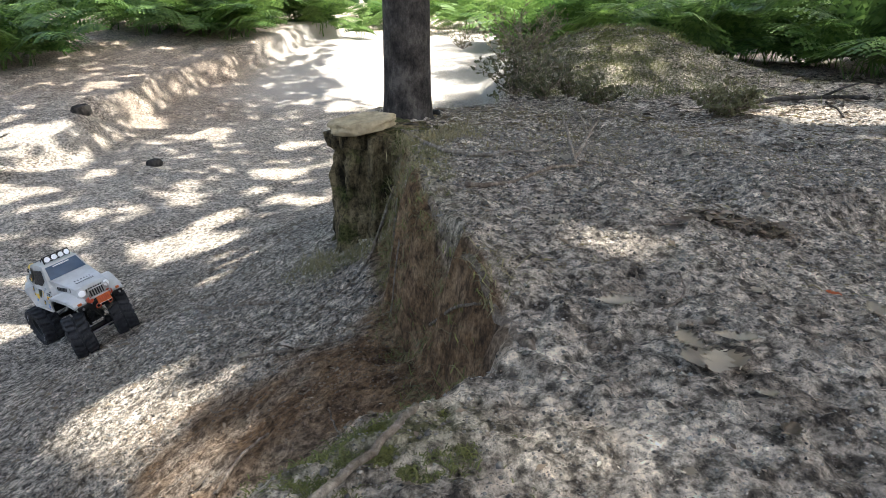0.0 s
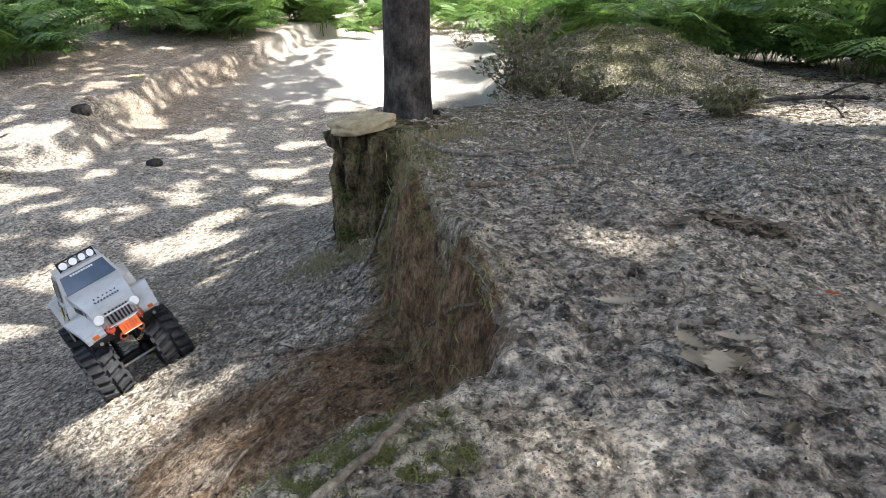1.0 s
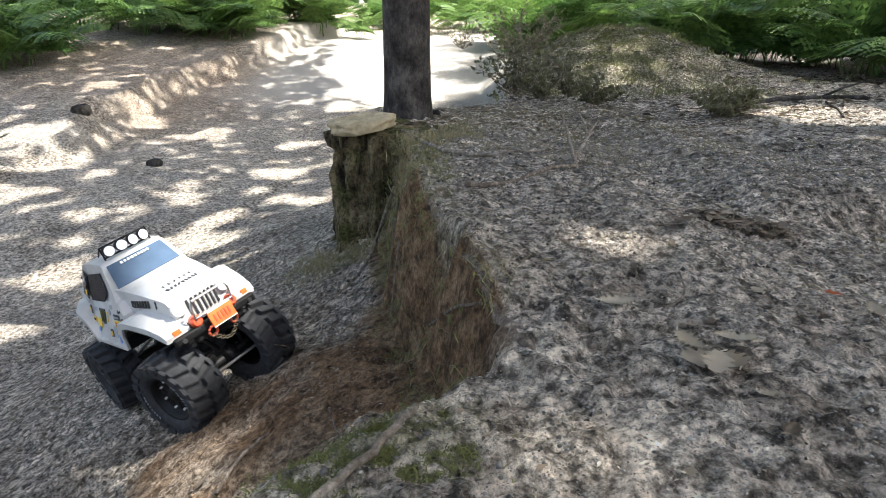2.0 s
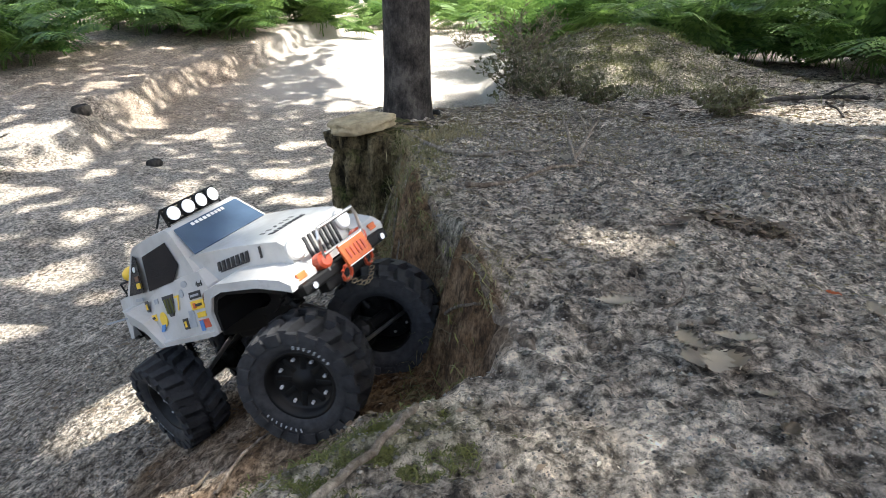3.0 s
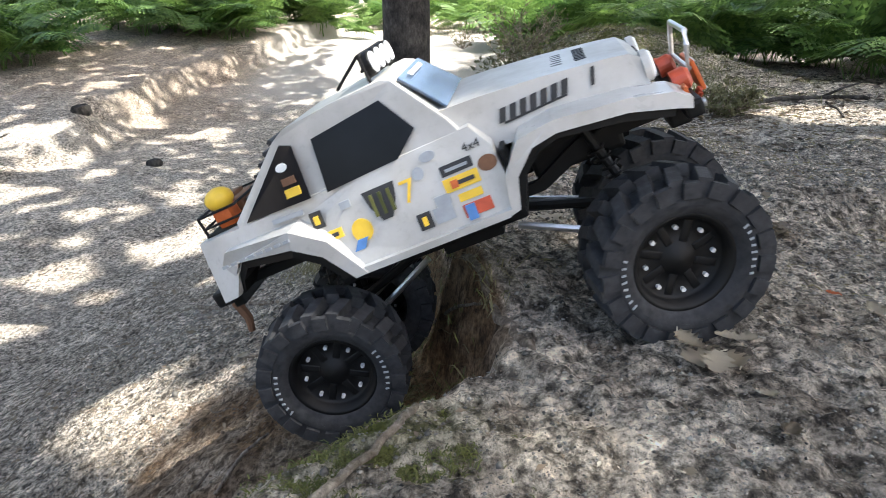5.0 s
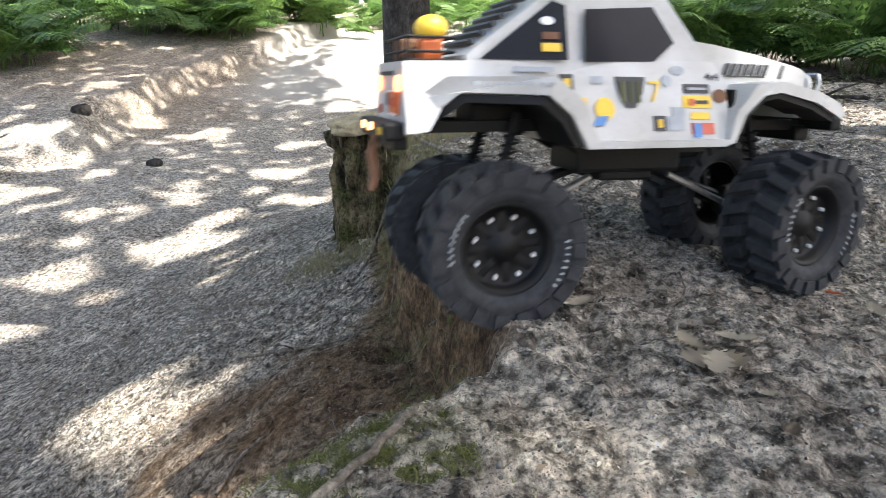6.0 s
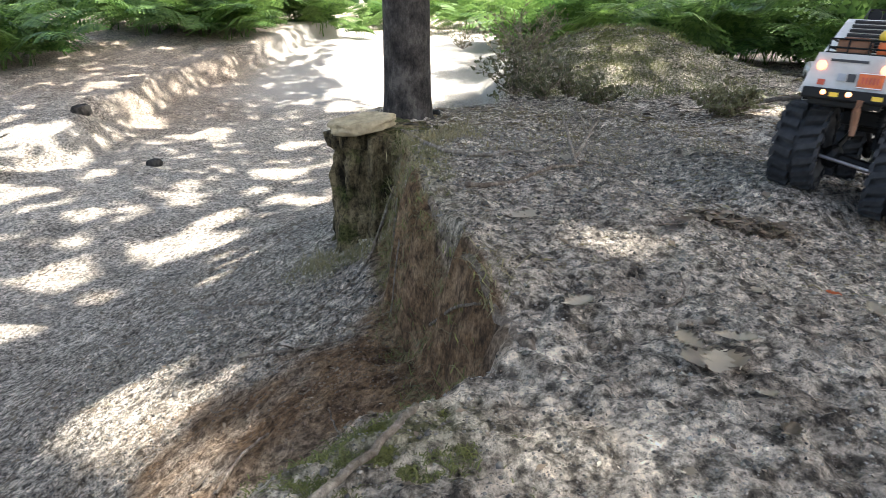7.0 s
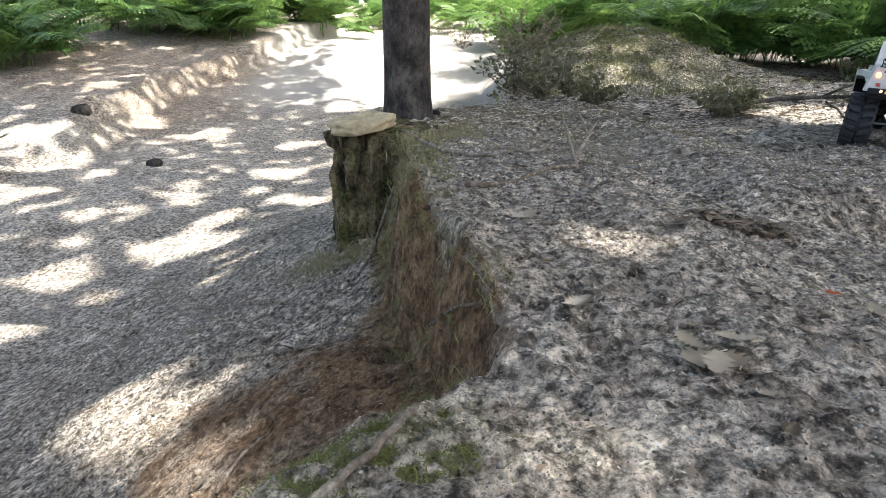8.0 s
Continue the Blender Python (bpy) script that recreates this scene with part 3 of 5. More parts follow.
# ---- bracken ----
def frond_mesh(seed):
    """One bracken frond: arching stalk and paired, toothed, drooping leaflets."""
    rng = random.Random(seed)
    verts, faces = [], []
    length, pairs = 1.0, 15

    def spine(f):
        return Vector((length * (0.62 * f + 0.22 * f * f), 0.03 * math.sin(4 * f + seed), length * (0.92 * f - 0.62 * f * f)))
    for k in range(11):
        a, r = spine(k / 10), 0.006 * (1 - k / 13)
        q = len(verts)
        verts += [a + Vector((0, r, 0)), a + Vector((0, -r, 0)), a + Vector((0, 0, r))]
        if k:
            faces += [(q - 3, q - 2, q + 1, q), (q - 2, q - 1, q + 2, q + 1), (q - 1, q - 3, q, q + 2)]
    for k in range(pairs):
        f = 0.30 + 0.69 * k / (pairs - 1)
        p, nxt = spine(f), spine(min(1.0, f + 0.02))
        fwd = (nxt - p).normalized()
        size = 0.36 * (1 - ((k + 0.3) / pairs)) ** 0.8 + 0.025
        for side in (-1, 1):
            along = (Vector((0, side, 0)) + fwd * (0.45 + 0.1 * rng.random()) + Vector((0, 0, rng.uniform(-0.25, 0.02)))).normalized()
            across = fwd.cross(along).cross(along).normalized()
            up = along.cross(across).normalized()
            teeth = 7 if size > 0.15 else 4
            wide = size * 0.15 + 0.008
            mid = []
            for j in range(teeth + 1):
                g = j / teeth
                mid.append(p + along * size * g + Vector((0, 0, -0.22 * size * g * g)))
            for j in range(teeth):
                g = j / teeth
                w = wide * (1 - g) ** 0.7 * (1.15 if j else 0.8) + 0.003
                a, b = mid[j], mid[j + 1]
                c = (a + b) / 2 + along * size * 0.07
                q = len(verts)
                verts += [a, c + across * w + up * 0.2 * w, b, c - across * w + up * 0.2 * w]
                faces += [(q, q + 1, q + 2), (q, q + 2, q + 3)]
    return raw_mesh("frond", verts, faces, M_FERN)


FRONDS = [frond_mesh(k) for k in range(4)]


def bracken(x, y, size, count, seed, label="green bracken clump with arching fronds"):
    rng = random.Random(seed)
    plant = tagged(new("bracken"), label, "fern", group="bracken clumps")
    plant.matrix_basis = pose(x, y, ground_at(x, y) - 0.02)
    for k in range(count):
        f = new("frond", FRONDS[rng.randrange(4)])
        f.parent = plant
        s = size * rng.uniform(0.75, 1.1)
        f.matrix_basis = pose(rng.uniform(-0.06, 0.06), rng.uniform(-0.06, 0.06), 0, rng.uniform(-14, 14), rng.uniform(-38, 8), 360 * k / count + rng.uniform(-28, 28)) @ Matrix.Scale(s, 4)
    return plant


def build_bracken():
    rng = random.Random(3)
    k = 0
    for x0, x1, y0, y1, n, s in ((-6.4, -4.0, 6.0, 7.6, 16, 1.05), (-4.4, -2.6, 8.6, 10.0, 14, 1.05), (-3.0, -1.4, 10.4, 12.0, 12, 1.0), (-8.5, -2.0, 9.5, 14.0, 24, 1.3), (-1.6, 2.0, 12.5, 15.5, 16, 1.1),
                             (0.9, 2.2, 6.0, 8.0, 14, 1.0), (1.9, 3.6, 5.2, 6.4, 18, 0.95), (2.9, 4.8, 4.3, 5.5, 16, 0.95), (1.0, 8.0, 7.5, 11.5, 26, 1.25), (4.2, 6.5, 4.8, 7.5, 12, 1.1)):
        for _ in range(n):
            bracken(rng.uniform(x0, x1), rng.uniform(y0, y1), s * rng.uniform(0.8, 1.15), rng.choice((5, 6, 7)), 100 + k)
            k += 1


build_bracken()


def far_woods():
    """Leaf masses that close the wood behind the bracken, on a rising hillside."""
    rng = np.random.default_rng(17)
    verts, faces = [], []
    turn, reach = rng.uniform(-1.15, 1.15, 9000), rng.uniform(17, 26, 9000)
    xs, ys = reach * np.sin(turn), reach * np.cos(turn)
    for x, y, z in zip(xs, ys, ground(xs, ys, False) + rng.uniform(0.0, 5.0, 9000)):
        c = Vector((x, y, z))
        t, size = rng.uniform(0, 6.28), rng.uniform(0.16, 0.42)
        u = Vector((math.cos(t), 0.4 * math.sin(t), math.sin(t) * 0.6)) * size
        w = Vector((-math.sin(t) * 0.5, rng.uniform(-0.4, 0.4), math.cos(t))) * size * 0.55
        q = len(verts)
        verts += [c - u, c + w, c + u, c - w]
        faces.append((q, q + 1, q + 2, q + 3))
    ob = new("far_woods", raw_mesh("far_woods", verts, faces, M_CANOPY))
    tagged(ob, "dark green undergrowth of the wood behind the bracken", "undergrowth", kind="stuff")


far_woods()


# ---- roots, sticks, leaves and litter ----
def on_ground(points, lift):
    xy = np.array([p[:2] for p in points], float)
    z = ground(xy[:, 0], xy[:, 1])
    return [(p[0], p[1], h + lift + (p[2] if len(p) > 2 else 0)) for p, h in zip(points, z)]


def smooth_line(points, n=6):
    """More points along a bent line, with small wobble left to the caller."""
    pts = [Vector(p) for p in points]
    out = []
    for k in range(len(pts) - 1):
        p0, p1, p2, p3 = pts[max(k - 1, 0)], pts[k], pts[k + 1], pts[min(k + 2, len(pts) - 1)]
        for j in range(n):
            t = j / n
            out.append(0.5 * (2 * p1 + (p2 - p0) * t + (2 * p0 - 5 * p1 + 4 * p2 - p3) * t * t + (3 * p1 - p0 - 3 * p2 + p3) * t ** 3))
    return out + [pts[-1]]


def stick(name, points, r0, r1, label, material, lift=None, seed=1, side_shoots=0, category="stick"):
    """A bent, knotty stick or root lying along the ground."""
    rng = random.Random(seed)
    line = smooth_line(on_ground(points, r0 * 0.6 if lift is None else lift))
    n = len(line)
    line = [p + Vector((rng.uniform(-1, 1), rng.uniform(-1, 1), rng.uniform(-0.6, 0.6))) * r0 * 0.5 for p in line]
    bm = bmesh.new()
    tube(bm, line, [r0 + (r1 - r0) * k / (n - 1) for k in range(n)], 9, 0.16, rng)
    for _ in range(side_shoots):
        k = rng.randrange(n // 4, n - 1)
        d = (line[k] - line[k - 1]).normalized()
        out = (d + Vector((rng.uniform(-1, 1), rng.uniform(-1, 1), rng.uniform(0.0, 0.5)))).normalized()
        ln = (line[-1] - line[0]).length * rng.uniform(0.12, 0.28)
        tube(bm, [line[k], line[k] + out * ln * 0.5 + Vector((0, 0, ln * 0.03)), line[k] + out * ln], [r1 * 0.9, r1 * 0.7, r1 * 0.35], 6, 0.1, rng)
    return tagged(part(name, bm, material, smooth=True), label, category)


stick("exposed_root", [(-0.030, 0.98), (-0.011, 0.836), (0.011, 0.719), (0.032, 0.578), (0.048, 0.506), (0.063, 0.438), (0.069, 0.412, -0.010)], 0.0052, 0.0040,
      "pale exposed root running along the edge of the bank", M_TWIG, 0.001, 3, category="root")
stick("fallen_branch", [(-0.082, 0.245), (-0.075, 0.262), (-0.065, 0.277), (-0.042, 0.307), (-0.016, 0.339)], 0.0030, 0.0024, "grey bare branch lying on the mossy bank", M_ROOT, 0.009, 4, 1, "branch")
stick("thin_root", [(-0.379, 1.041), (-0.308, 0.988), (-0.232, 0.932), (-0.168, 0.898), (-0.116, 0.893)], 0.0030, 0.0020, "thin brown root crossing the brown earth", M_TWIG, 0.004, 5, 2, "root")
stick("dead_twig", [(-0.733, 1.698), (-0.584, 1.528), (-0.493, 1.442), (-0.402, 1.353)], 0.0060, 0.004, "thin dark dead twig on grey soil", M_TWIG, 0.004, 6, 1)
stick("dead_twig", [(-0.016, 0.721, 0.006), (0.013, 0.599, 0.010), (0.036, 0.535, 0.006)], 0.0022, 0.0014, "thin straw-coloured twig leaning on the earth face", M_TWIG, 0.004, 7)
stick("dead_twig", [(-0.243, 0.539, 0.002), (-0.222, 0.561, 0.008), (-0.195, 0.583, 0.012)], 0.0026, 0.0014, "thin pale twig with side shoots on brown earth", M_TWIG, 0.004, 8, 2)
stick("dead_twig", [(-0.274, 0.557, 0.002), (-0.263, 0.577, 0.008)], 0.0024, 0.0014, "short pale twig on brown earth", M_TWIG, 0.004, 9)
stick("dead_twig", [(-0.093, 0.500), (-0.114, 0.561, 0.004), (-0.129, 0.601, 0.010)], 0.0016, 0.0009, "short pale twig sticking up from moss", M_TWIG, 0.002, 10)
stick("dead_twig", [(0.035, 0.935), (0.105, 0.977), (0.185, 1.06), (0.25, 1.12)], 0.0042, 0.0026, "brown dead stick on leaf litter", M_TWIG, 0.004, 11, 2)
stick("dead_twig", [(0.240, 1.165), (0.31, 1.35, 0.02), (0.39, 1.59, 0.05)], 0.0050, 0.0030, "forked pale stick among dry litter", M_ROOT, 0.004, 12, 2)
stick("dead_twig", [(0.25, 1.16), (0.255, 1.26, 0.03), (0.262, 1.39, 0.06)], 0.0040, 0.0028, "pale dead stick among dry litter", M_ROOT, 0.004, 13, 1)
stick("thin_root", [(-0.10, 1.60), (-0.017, 1.32), (0.058, 1.234), (0.12, 1.22)], 0.0055, 0.003, "thin brown root below the stump top", M_ROOT, 0.006, 14, 1, "root")
stick("dead_twig", [(1.05, 2.45), (1.45, 2.67), (1.75, 2.62)], 0.012, 0.008, "dark dead stick by the pale sunlit patch", M_BARK, 0.008, 15, 1)
stick("dead_twig", [(1.50, 2.50), (1.42, 2.28), (1.34, 2.12)], 0.0050, 0.003, "thin dark twig by the pale sunlit patch", M_BARK, 0.004, 16)
stick("dead_twig", [(0.190, 0.469), (0.206, 0.471), (0.222, 0.466)], 0.0042, 0.0028, "short grey stick half buried in soil", M_ROOT, 0.002, 17)
stick("dead_twig", [(-3.6, 4.6), (-3.2, 4.3), (-2.9, 4.0), (-2.7, 3.7)], 0.018, 0.010, "long dark dead branch on sunlit ground", M_BARK, 0.012, 18, 2, "branch")
stick("thin_root", [(-0.12, 1.52), (-0.17, 1.30), (-0.24, 1.14), (-0.33, 1.06)], 0.0042, 0.0016, "gnarled root at the foot of the stump", M_TWIG, 0.003, 19, 0, "root")
stick("thin_root", [(-0.10, 1.45), (-0.11, 1.22), (-0.15, 1.06), (-0.20, 0.98)], 0.0036, 0.0015, "gnarled root at the foot of the stump", M_TWIG, 0.003, 20, 1, "root")
stick("thin_root", [(-0.075, 1.30), (-0.065, 1.05), (-0.085, 0.92), (-0.075, 0.83)], 0.0022, 0.001, "gnarled root in the earth face", M_TWIG, 0.002, 21, 0, "root")
for k in range(26):
    rr = random.Random(300 + k)
    x, y, a, ln = rr.uniform(-0.55, 0.8), rr.uniform(0.36, 1.5), rr.uniform(0, 6.28), rr.uniform(0.03, 0.09)
    tagged(stick("dead_twig", [(x, y), (x + ln / 2 * math.cos(a), y + ln / 2 * math.sin(a), 0.003), (x + ln * math.cos(a + 0.3), y + ln * math.sin(a + 0.3))], rr.uniform(0.0009, 0.0018), 0.0007,
                 "small dry twig lying on grey soil", M_TWIG, 0.0015, 300 + k), group="small twigs")


def oak_leaf(x, y, size, turn, material, label, curl=0.3, seed=1, lift=0.002, tilt=(0, 0)):
    """A lobed dry leaf, cupped, with a raised midrib."""
    rng = random.Random(seed)
    bm = bmesh.new()
    n = 27
    left, mid, right = [], [], []
    for k in range(n):
        f = k / (n - 1)
        w = size * 0.34 * math.sin(math.pi * min(1, f ** 0.85 * 0.93 + 0.05)) ** 0.7 * (1 + 0.26 * math.cos(f * 8.2 * math.pi + 0.6)) + 0.0006
        z = curl * size * (0.5 * (f - 0.5) ** 2 * 2)
        px = size * (f - 0.5)
        e1, e2 = (0.35 + 0.25 * math.sin(5 * f + seed)) * curl + rng.uniform(0, 0.06), (0.35 + 0.25 * math.sin(6 * f + 2 * seed)) * curl + rng.uniform(0, 0.06)
        left.append(bm.verts.new((px + rng.uniform(-1, 1) * size * 0.008, w, z + e1 * w)))
        mid.append(bm.verts.new((px, 0, z - 0.012 * size)))
        right.append(bm.verts.new((px + rng.uniform(-1, 1) * size * 0.008, -w, z + e2 * w)))
    for k in range(n - 1):
        bm.faces.new((left[k], mid[k], mid[k + 1], left[k + 1]))
        bm.faces.new((mid[k], right[k], right[k + 1], mid[k + 1]))
    bmesh.ops.solidify(bm, geom=bm.faces[:], thickness=0.0005)
    tube(bm, [(-size * 0.5, 0, curl * size * 0.25), (-size * 0.64, 0.004, curl * size * 0.3)], [0.0007, 0.0005], 5)
    ob = part("dry_leaf", bm, material, smooth=True, at=pose(x, y, ground_at(x, y, True) + lift, tilt[0], tilt[1], turn))
    return tagged(ob, label, "leaf", group="dry leaves")


for k, (x, y, s, a) in enumerate(((0.190, 0.405, 0.034, 20), (0.206, 0.402, 0.036, 100), (0.220, 0.419, 0.030, 160), (0.193, 0.387, 0.028, 240), (0.183, 0.414, 0.024, 300))):
    oak_leaf(x, y, s, a, M_DRYLEAF, "pale dry oak leaf in a heap on grey soil", 0.3, 40 + k, 0.003 + 0.002 * k, (6 * (-1) ** k, 5))
for k, (x, y, s, a, m, lab) in enumerate(((0.309, 0.775, 0.030, 15, M_DARKLEAF, "dark curled dry leaf on pale soil"), (0.421, 0.550, 0.032, 80, M_DRYLEAF, "pale curled leaf half buried in soil"),
                                          (0.203, 0.306, 0.015, 50, M_DARKLEAF, "brown crumpled leaf on grey soil"), (0.219, 0.362, 0.013, 10, M_DRYLEAF, "small yellowish leaf scrap on soil"),
                                          (0.412, 0.606, 0.013, 140, M_ORANGE, "small bright orange leaf scrap on soil"), (0.134, 0.278, 0.008, 30, M_DRYLEAF, "small pale leaf scrap on soil"),
                                          (0.230, 1.221, 0.062, 20, M_DRYLEAF, "pale dry leaf among litter"), (-0.377, 1.055, 0.030, 35, M_DRYLEAF, "pale brown dry leaf on brown earth"),
                                          (-0.472, 1.583, 0.034, 60, M_DRYLEAF, "pale dry leaf on dark soil"), (0.281, 0.728, 0.024, 70, M_DARKLEAF, "dark curled dry leaf on pale soil"),
                                          (0.138, 0.548, 0.012, 20, M_DRYLEAF, "small pale leaf scrap on soil"), (0.302, 0.551, 0.015, 110, M_DRYLEAF, "small pale leaf scrap on soil"))):
    oak_leaf(x, y, s, a, m, lab, 0.4, 60 + k)
LEAF_NEAR = oak_leaf(0.151, 0.495, 0.030, 10, M_DRYLEAF, "pale curled oak leaf pushed along by the truck", 0.35, 81)
LEAF_FAR = oak_leaf(0.140, 0.777, 0.042, 25, M_DRYLEAF, "pale dry oak leaf pushed along by the truck", 0.35, 82)


def scatter(name, count, area, size, material, label, category, seed, flat=0.5, leafy=False, where=None, width=(0.3, 0.6)):
    """Very many small crumbs or leaf bits on the ground, one object."""
    rng = np.random.default_rng(seed)
    x0, x1, y0, y1 = area
    y = y0 + (y1 - y0) * rng.random(count) ** 1.6
    x = rng.uniform(x0, x1, count)
    if where is not None:
        keep = where(x, y)
        x, y = x[keep], y[keep]
    n = len(x)
    s = size * np.exp(rng.normal(0, 0.45, n)) * (0.5 + 1.3 * y)
    c = np.stack([x, y, ground(x, y) + s * flat * 0.3], 1)[:, None, :]
    a = rng.uniform(0, 6.28, n)
    ca, sa, o = np.cos(a) * s, np.sin(a) * s, np.zeros(n)

    def v(px, py, pz):
        return np.stack([px, py, pz], 1)
    if leafy:
        h, w = rng.uniform(-0.35, 0.35, n) * s, rng.uniform(*width, n)
        corner = [v(-ca, -sa, -h), v(sa * w, -ca * w, h * 0.5 + 0.2 * s), v(ca, sa, h), v(-sa * w, ca * w, 0.25 * s)]
        shape = [(0, 1, 2), (0, 2, 3)]
    else:
        k = rng.uniform(0.6, 1.2, (5, n))
        corner = [v(ca * k[0], sa * k[0], o), v(-sa * k[1], ca * k[1], o), v(-ca * k[2], -sa * k[2], o), v(sa * k[3], -ca * k[3], o), v(ca * 0.2, sa * 0.2, s * flat * k[4]), v(o, o, -s * 0.5)]
        shape = [(0, 1, 4), (1, 2, 4), (2, 3, 4), (3, 0, 4), (1, 0, 5), (2, 1, 5), (3, 2, 5), (0, 3, 5)]
    verts = (np.stack(corner, 1) + c).reshape(-1, 3)
    tris = (np.array(shape)[None] + (np.arange(n) * len(corner))[:, None, None]).reshape(-1, 3)
    me = bpy.data.meshes.new(name)
    me.vertices.add(len(verts))
    me.vertices.foreach_set("co", verts.ravel())
    me.loops.add(tris.size)
    me.loops.foreach_set("vertex_index", tris.ravel())
    me.polygons.add(len(tris))
    me.polygons.foreach_set("loop_start", np.arange(0, tris.size, 3))
    me.update()
    me.materials.append(material)
    return tagged(new(name, me), label, category, kind="stuff")


def not_bare(x, y):
    return cover_of(x, y)[0] < 0.45


scatter("soil_crumbs", 90000, (-1.0, 1.1, 0.22, 1.7), 0.00080, M_CLOD, "loose grey soil crumbs and grit on the ground", "soil", 51, 0.7, False, not_bare)
scatter("soil_clods", 9000, (-0.7, 0.9, 0.22, 1.3), 0.0012, M_CLOD, "small grey and dark clods of soil", "soil", 57, 0.8, False, not_bare)
scatter("leaf_litter", 26000, (-1.2, 1.6, 0.22, 2.6), 0.0016, M_DARKLEAF, "small brown and black scraps of rotten leaves", "leaf litter", 52, 0.5, True, not_bare)
scatter("pale_litter", 700, (-1.0, 1.5, 0.22, 2.4), 0.0020, M_DRYLEAF, "small pale scraps of dry leaves", "leaf litter", 53, 0.5, True)
scatter("dry_litter", 15000, (-0.3, 3.5, 1.6, 5.0), 0.0022, M_DARKLEAF, "brown leaf litter farther off", "leaf litter", 54, 0.5, True, lambda x, y: rim_distance(x, y) > 0.02)
scatter("earth_crumbs", 9000, (-0.7, 0.2, 0.45, 1.25), 0.0010, M_EARTH, "loose brown earth crumbs below the bank", "soil", 56, 0.8, False, lambda x, y: (cover_of(x, y)[0] > 0.3) & (rim_distance(x, y) < -0.06))
scatter("twig_litter", 5200, (-0.05, 1.5, 0.62, 2.4), 0.0021, M_DARKLEAF, "thin dark broken twigs and needles", "leaf litter", 58, 0.5, True, lambda x, y: rim_distance(x, y) > 0.0, (0.05, 0.11))
scatter("straw_litter", 3000, (-0.05, 1.3, 0.60, 2.2), 0.0022, M_GRASS, "thin pale dead stems and straw", "leaf litter", 59, 0.5, True, lambda x, y: rim_distance(x, y) > 0.0, (0.04, 0.09))
scatter("track_litter", 7000, (-1.9, 0.0, 0.7, 2.6), 0.0017, M_DARKLEAF, "dark twigs and scraps on the lower ground", "leaf litter", 60, 0.5, True, lambda x, y: rim_distance(x, y) < -0.08, (0.12, 0.5))
scatter("soil_pile", 2600, (0.33, 0.49, 0.77, 0.88), 0.0026, M_DARKLEAF, "small heap of brown litter scratched together", "leaf litter", 55, 1.6, True,
        lambda x, y: ((x - 0.411) / 0.07) ** 2 + ((y - 0.825) / 0.04) ** 2 < 1)


def tufts(name, count, seed, material, label, category, where, height, blades=7, spread=0.01):
    """Grass blades or moss stalks, one object."""
    rng = np.random.default_rng(seed)
    verts, faces = [], []
    spots = np.array([where(rng) for _ in range(count)])
    for x, y, z in zip(spots[:, 0], spots[:, 1], ground(spots[:, 0], spots[:, 1], False)):
        for _ in range(blades):
            a, h = rng.uniform(0, 6.28), height * rng.uniform(0.4, 1.2)
            lean = rng.uniform(0.5, 2.2) * h
            bx, by = x + rng.normal(0, spread), y + rng.normal(0, spread)
            w = 0.0006 + 0.010 * h
            d = np.array((math.cos(a), math.sin(a), 0))
            s = np.array((-math.sin(a), math.cos(a), 0)) * w
            b = np.array((bx, by, z - 0.003))
            m, t = b + d * lean * 0.4 + (0, 0, h * 0.55), b + d * lean + (0, 0, h * 0.75 - 0.28 * lean)
            q = len(verts)
            verts += [b - s, b + s, m + s * 0.7, m - s * 0.7, t]
            faces += [(q, q + 1, q + 2, q + 3), (q + 3, q + 2, q + 4)]
    ob = new(name, raw_mesh(name, verts, faces, material))
    return tagged(ob, label, category, kind="stuff")


def by_rim(rng):
    while True:
        x, y = rng.uniform(-0.16, 0.10), rng.uniform(0.50, 1.65)
        d = float(rim_distance(np.array([x]), np.array([y]))[0])
        if -0.07 < d < (0.008 if y < 1.02 else 0.06) and rng.random() < 0.55 + 0.45 * sstep(0.9, 1.2, y):
            return x, y


def on_mound(rng):
    return rng.normal(1.05, 0.42), rng.normal(3.9, 0.45)


def around_stump(rng):
    a = rng.uniform(3.3, 6.6)
    return -0.16 + 0.20 * math.cos(a) + rng.normal(0, 0.03), 1.66 + 0.24 * math.sin(a) + rng.normal(0, 0.04)


def bank_top(rng):
    return rng.uniform(0.0, 0.62), rng.uniform(1.25, 2.6)


tufts("dry_grass", 380, 61, M_GRASS, "dry straw-coloured grass hanging over the bank edge", "grass", by_rim, 0.021)
tufts("bank_moss", 420, 62, M_MOSS, "olive moss and short grass on the bank edge", "moss", by_rim, 0.014)
tufts("stump_grass", 300, 63, M_GRASS, "dry grass and rootlets at the foot of the stump", "grass", around_stump, 0.035, 6, 0.015)
tufts("stump_moss", 220, 67, M_MOSS, "green moss at the foot of the stump", "moss", around_stump, 0.018, 7, 0.012)
tufts("mound_grass", 1500, 64, M_MOSS, "olive moss and grass on the low mound", "grass", on_mound, 0.05, 8, 0.03)
tufts("foreground_moss", 1100, 65, M_MOSS, "yellow-green moss on the near bank", "moss", lambda r: (r.normal(-0.052, 0.030), r.normal(0.322, 0.022)), 0.0042, 9, 0.006)
tufts("bank_litter_grass", 420, 66, M_GRASS, "dry grass and fine dead stems on the bank", "grass", bank_top, 0.024, 6, 0.03)


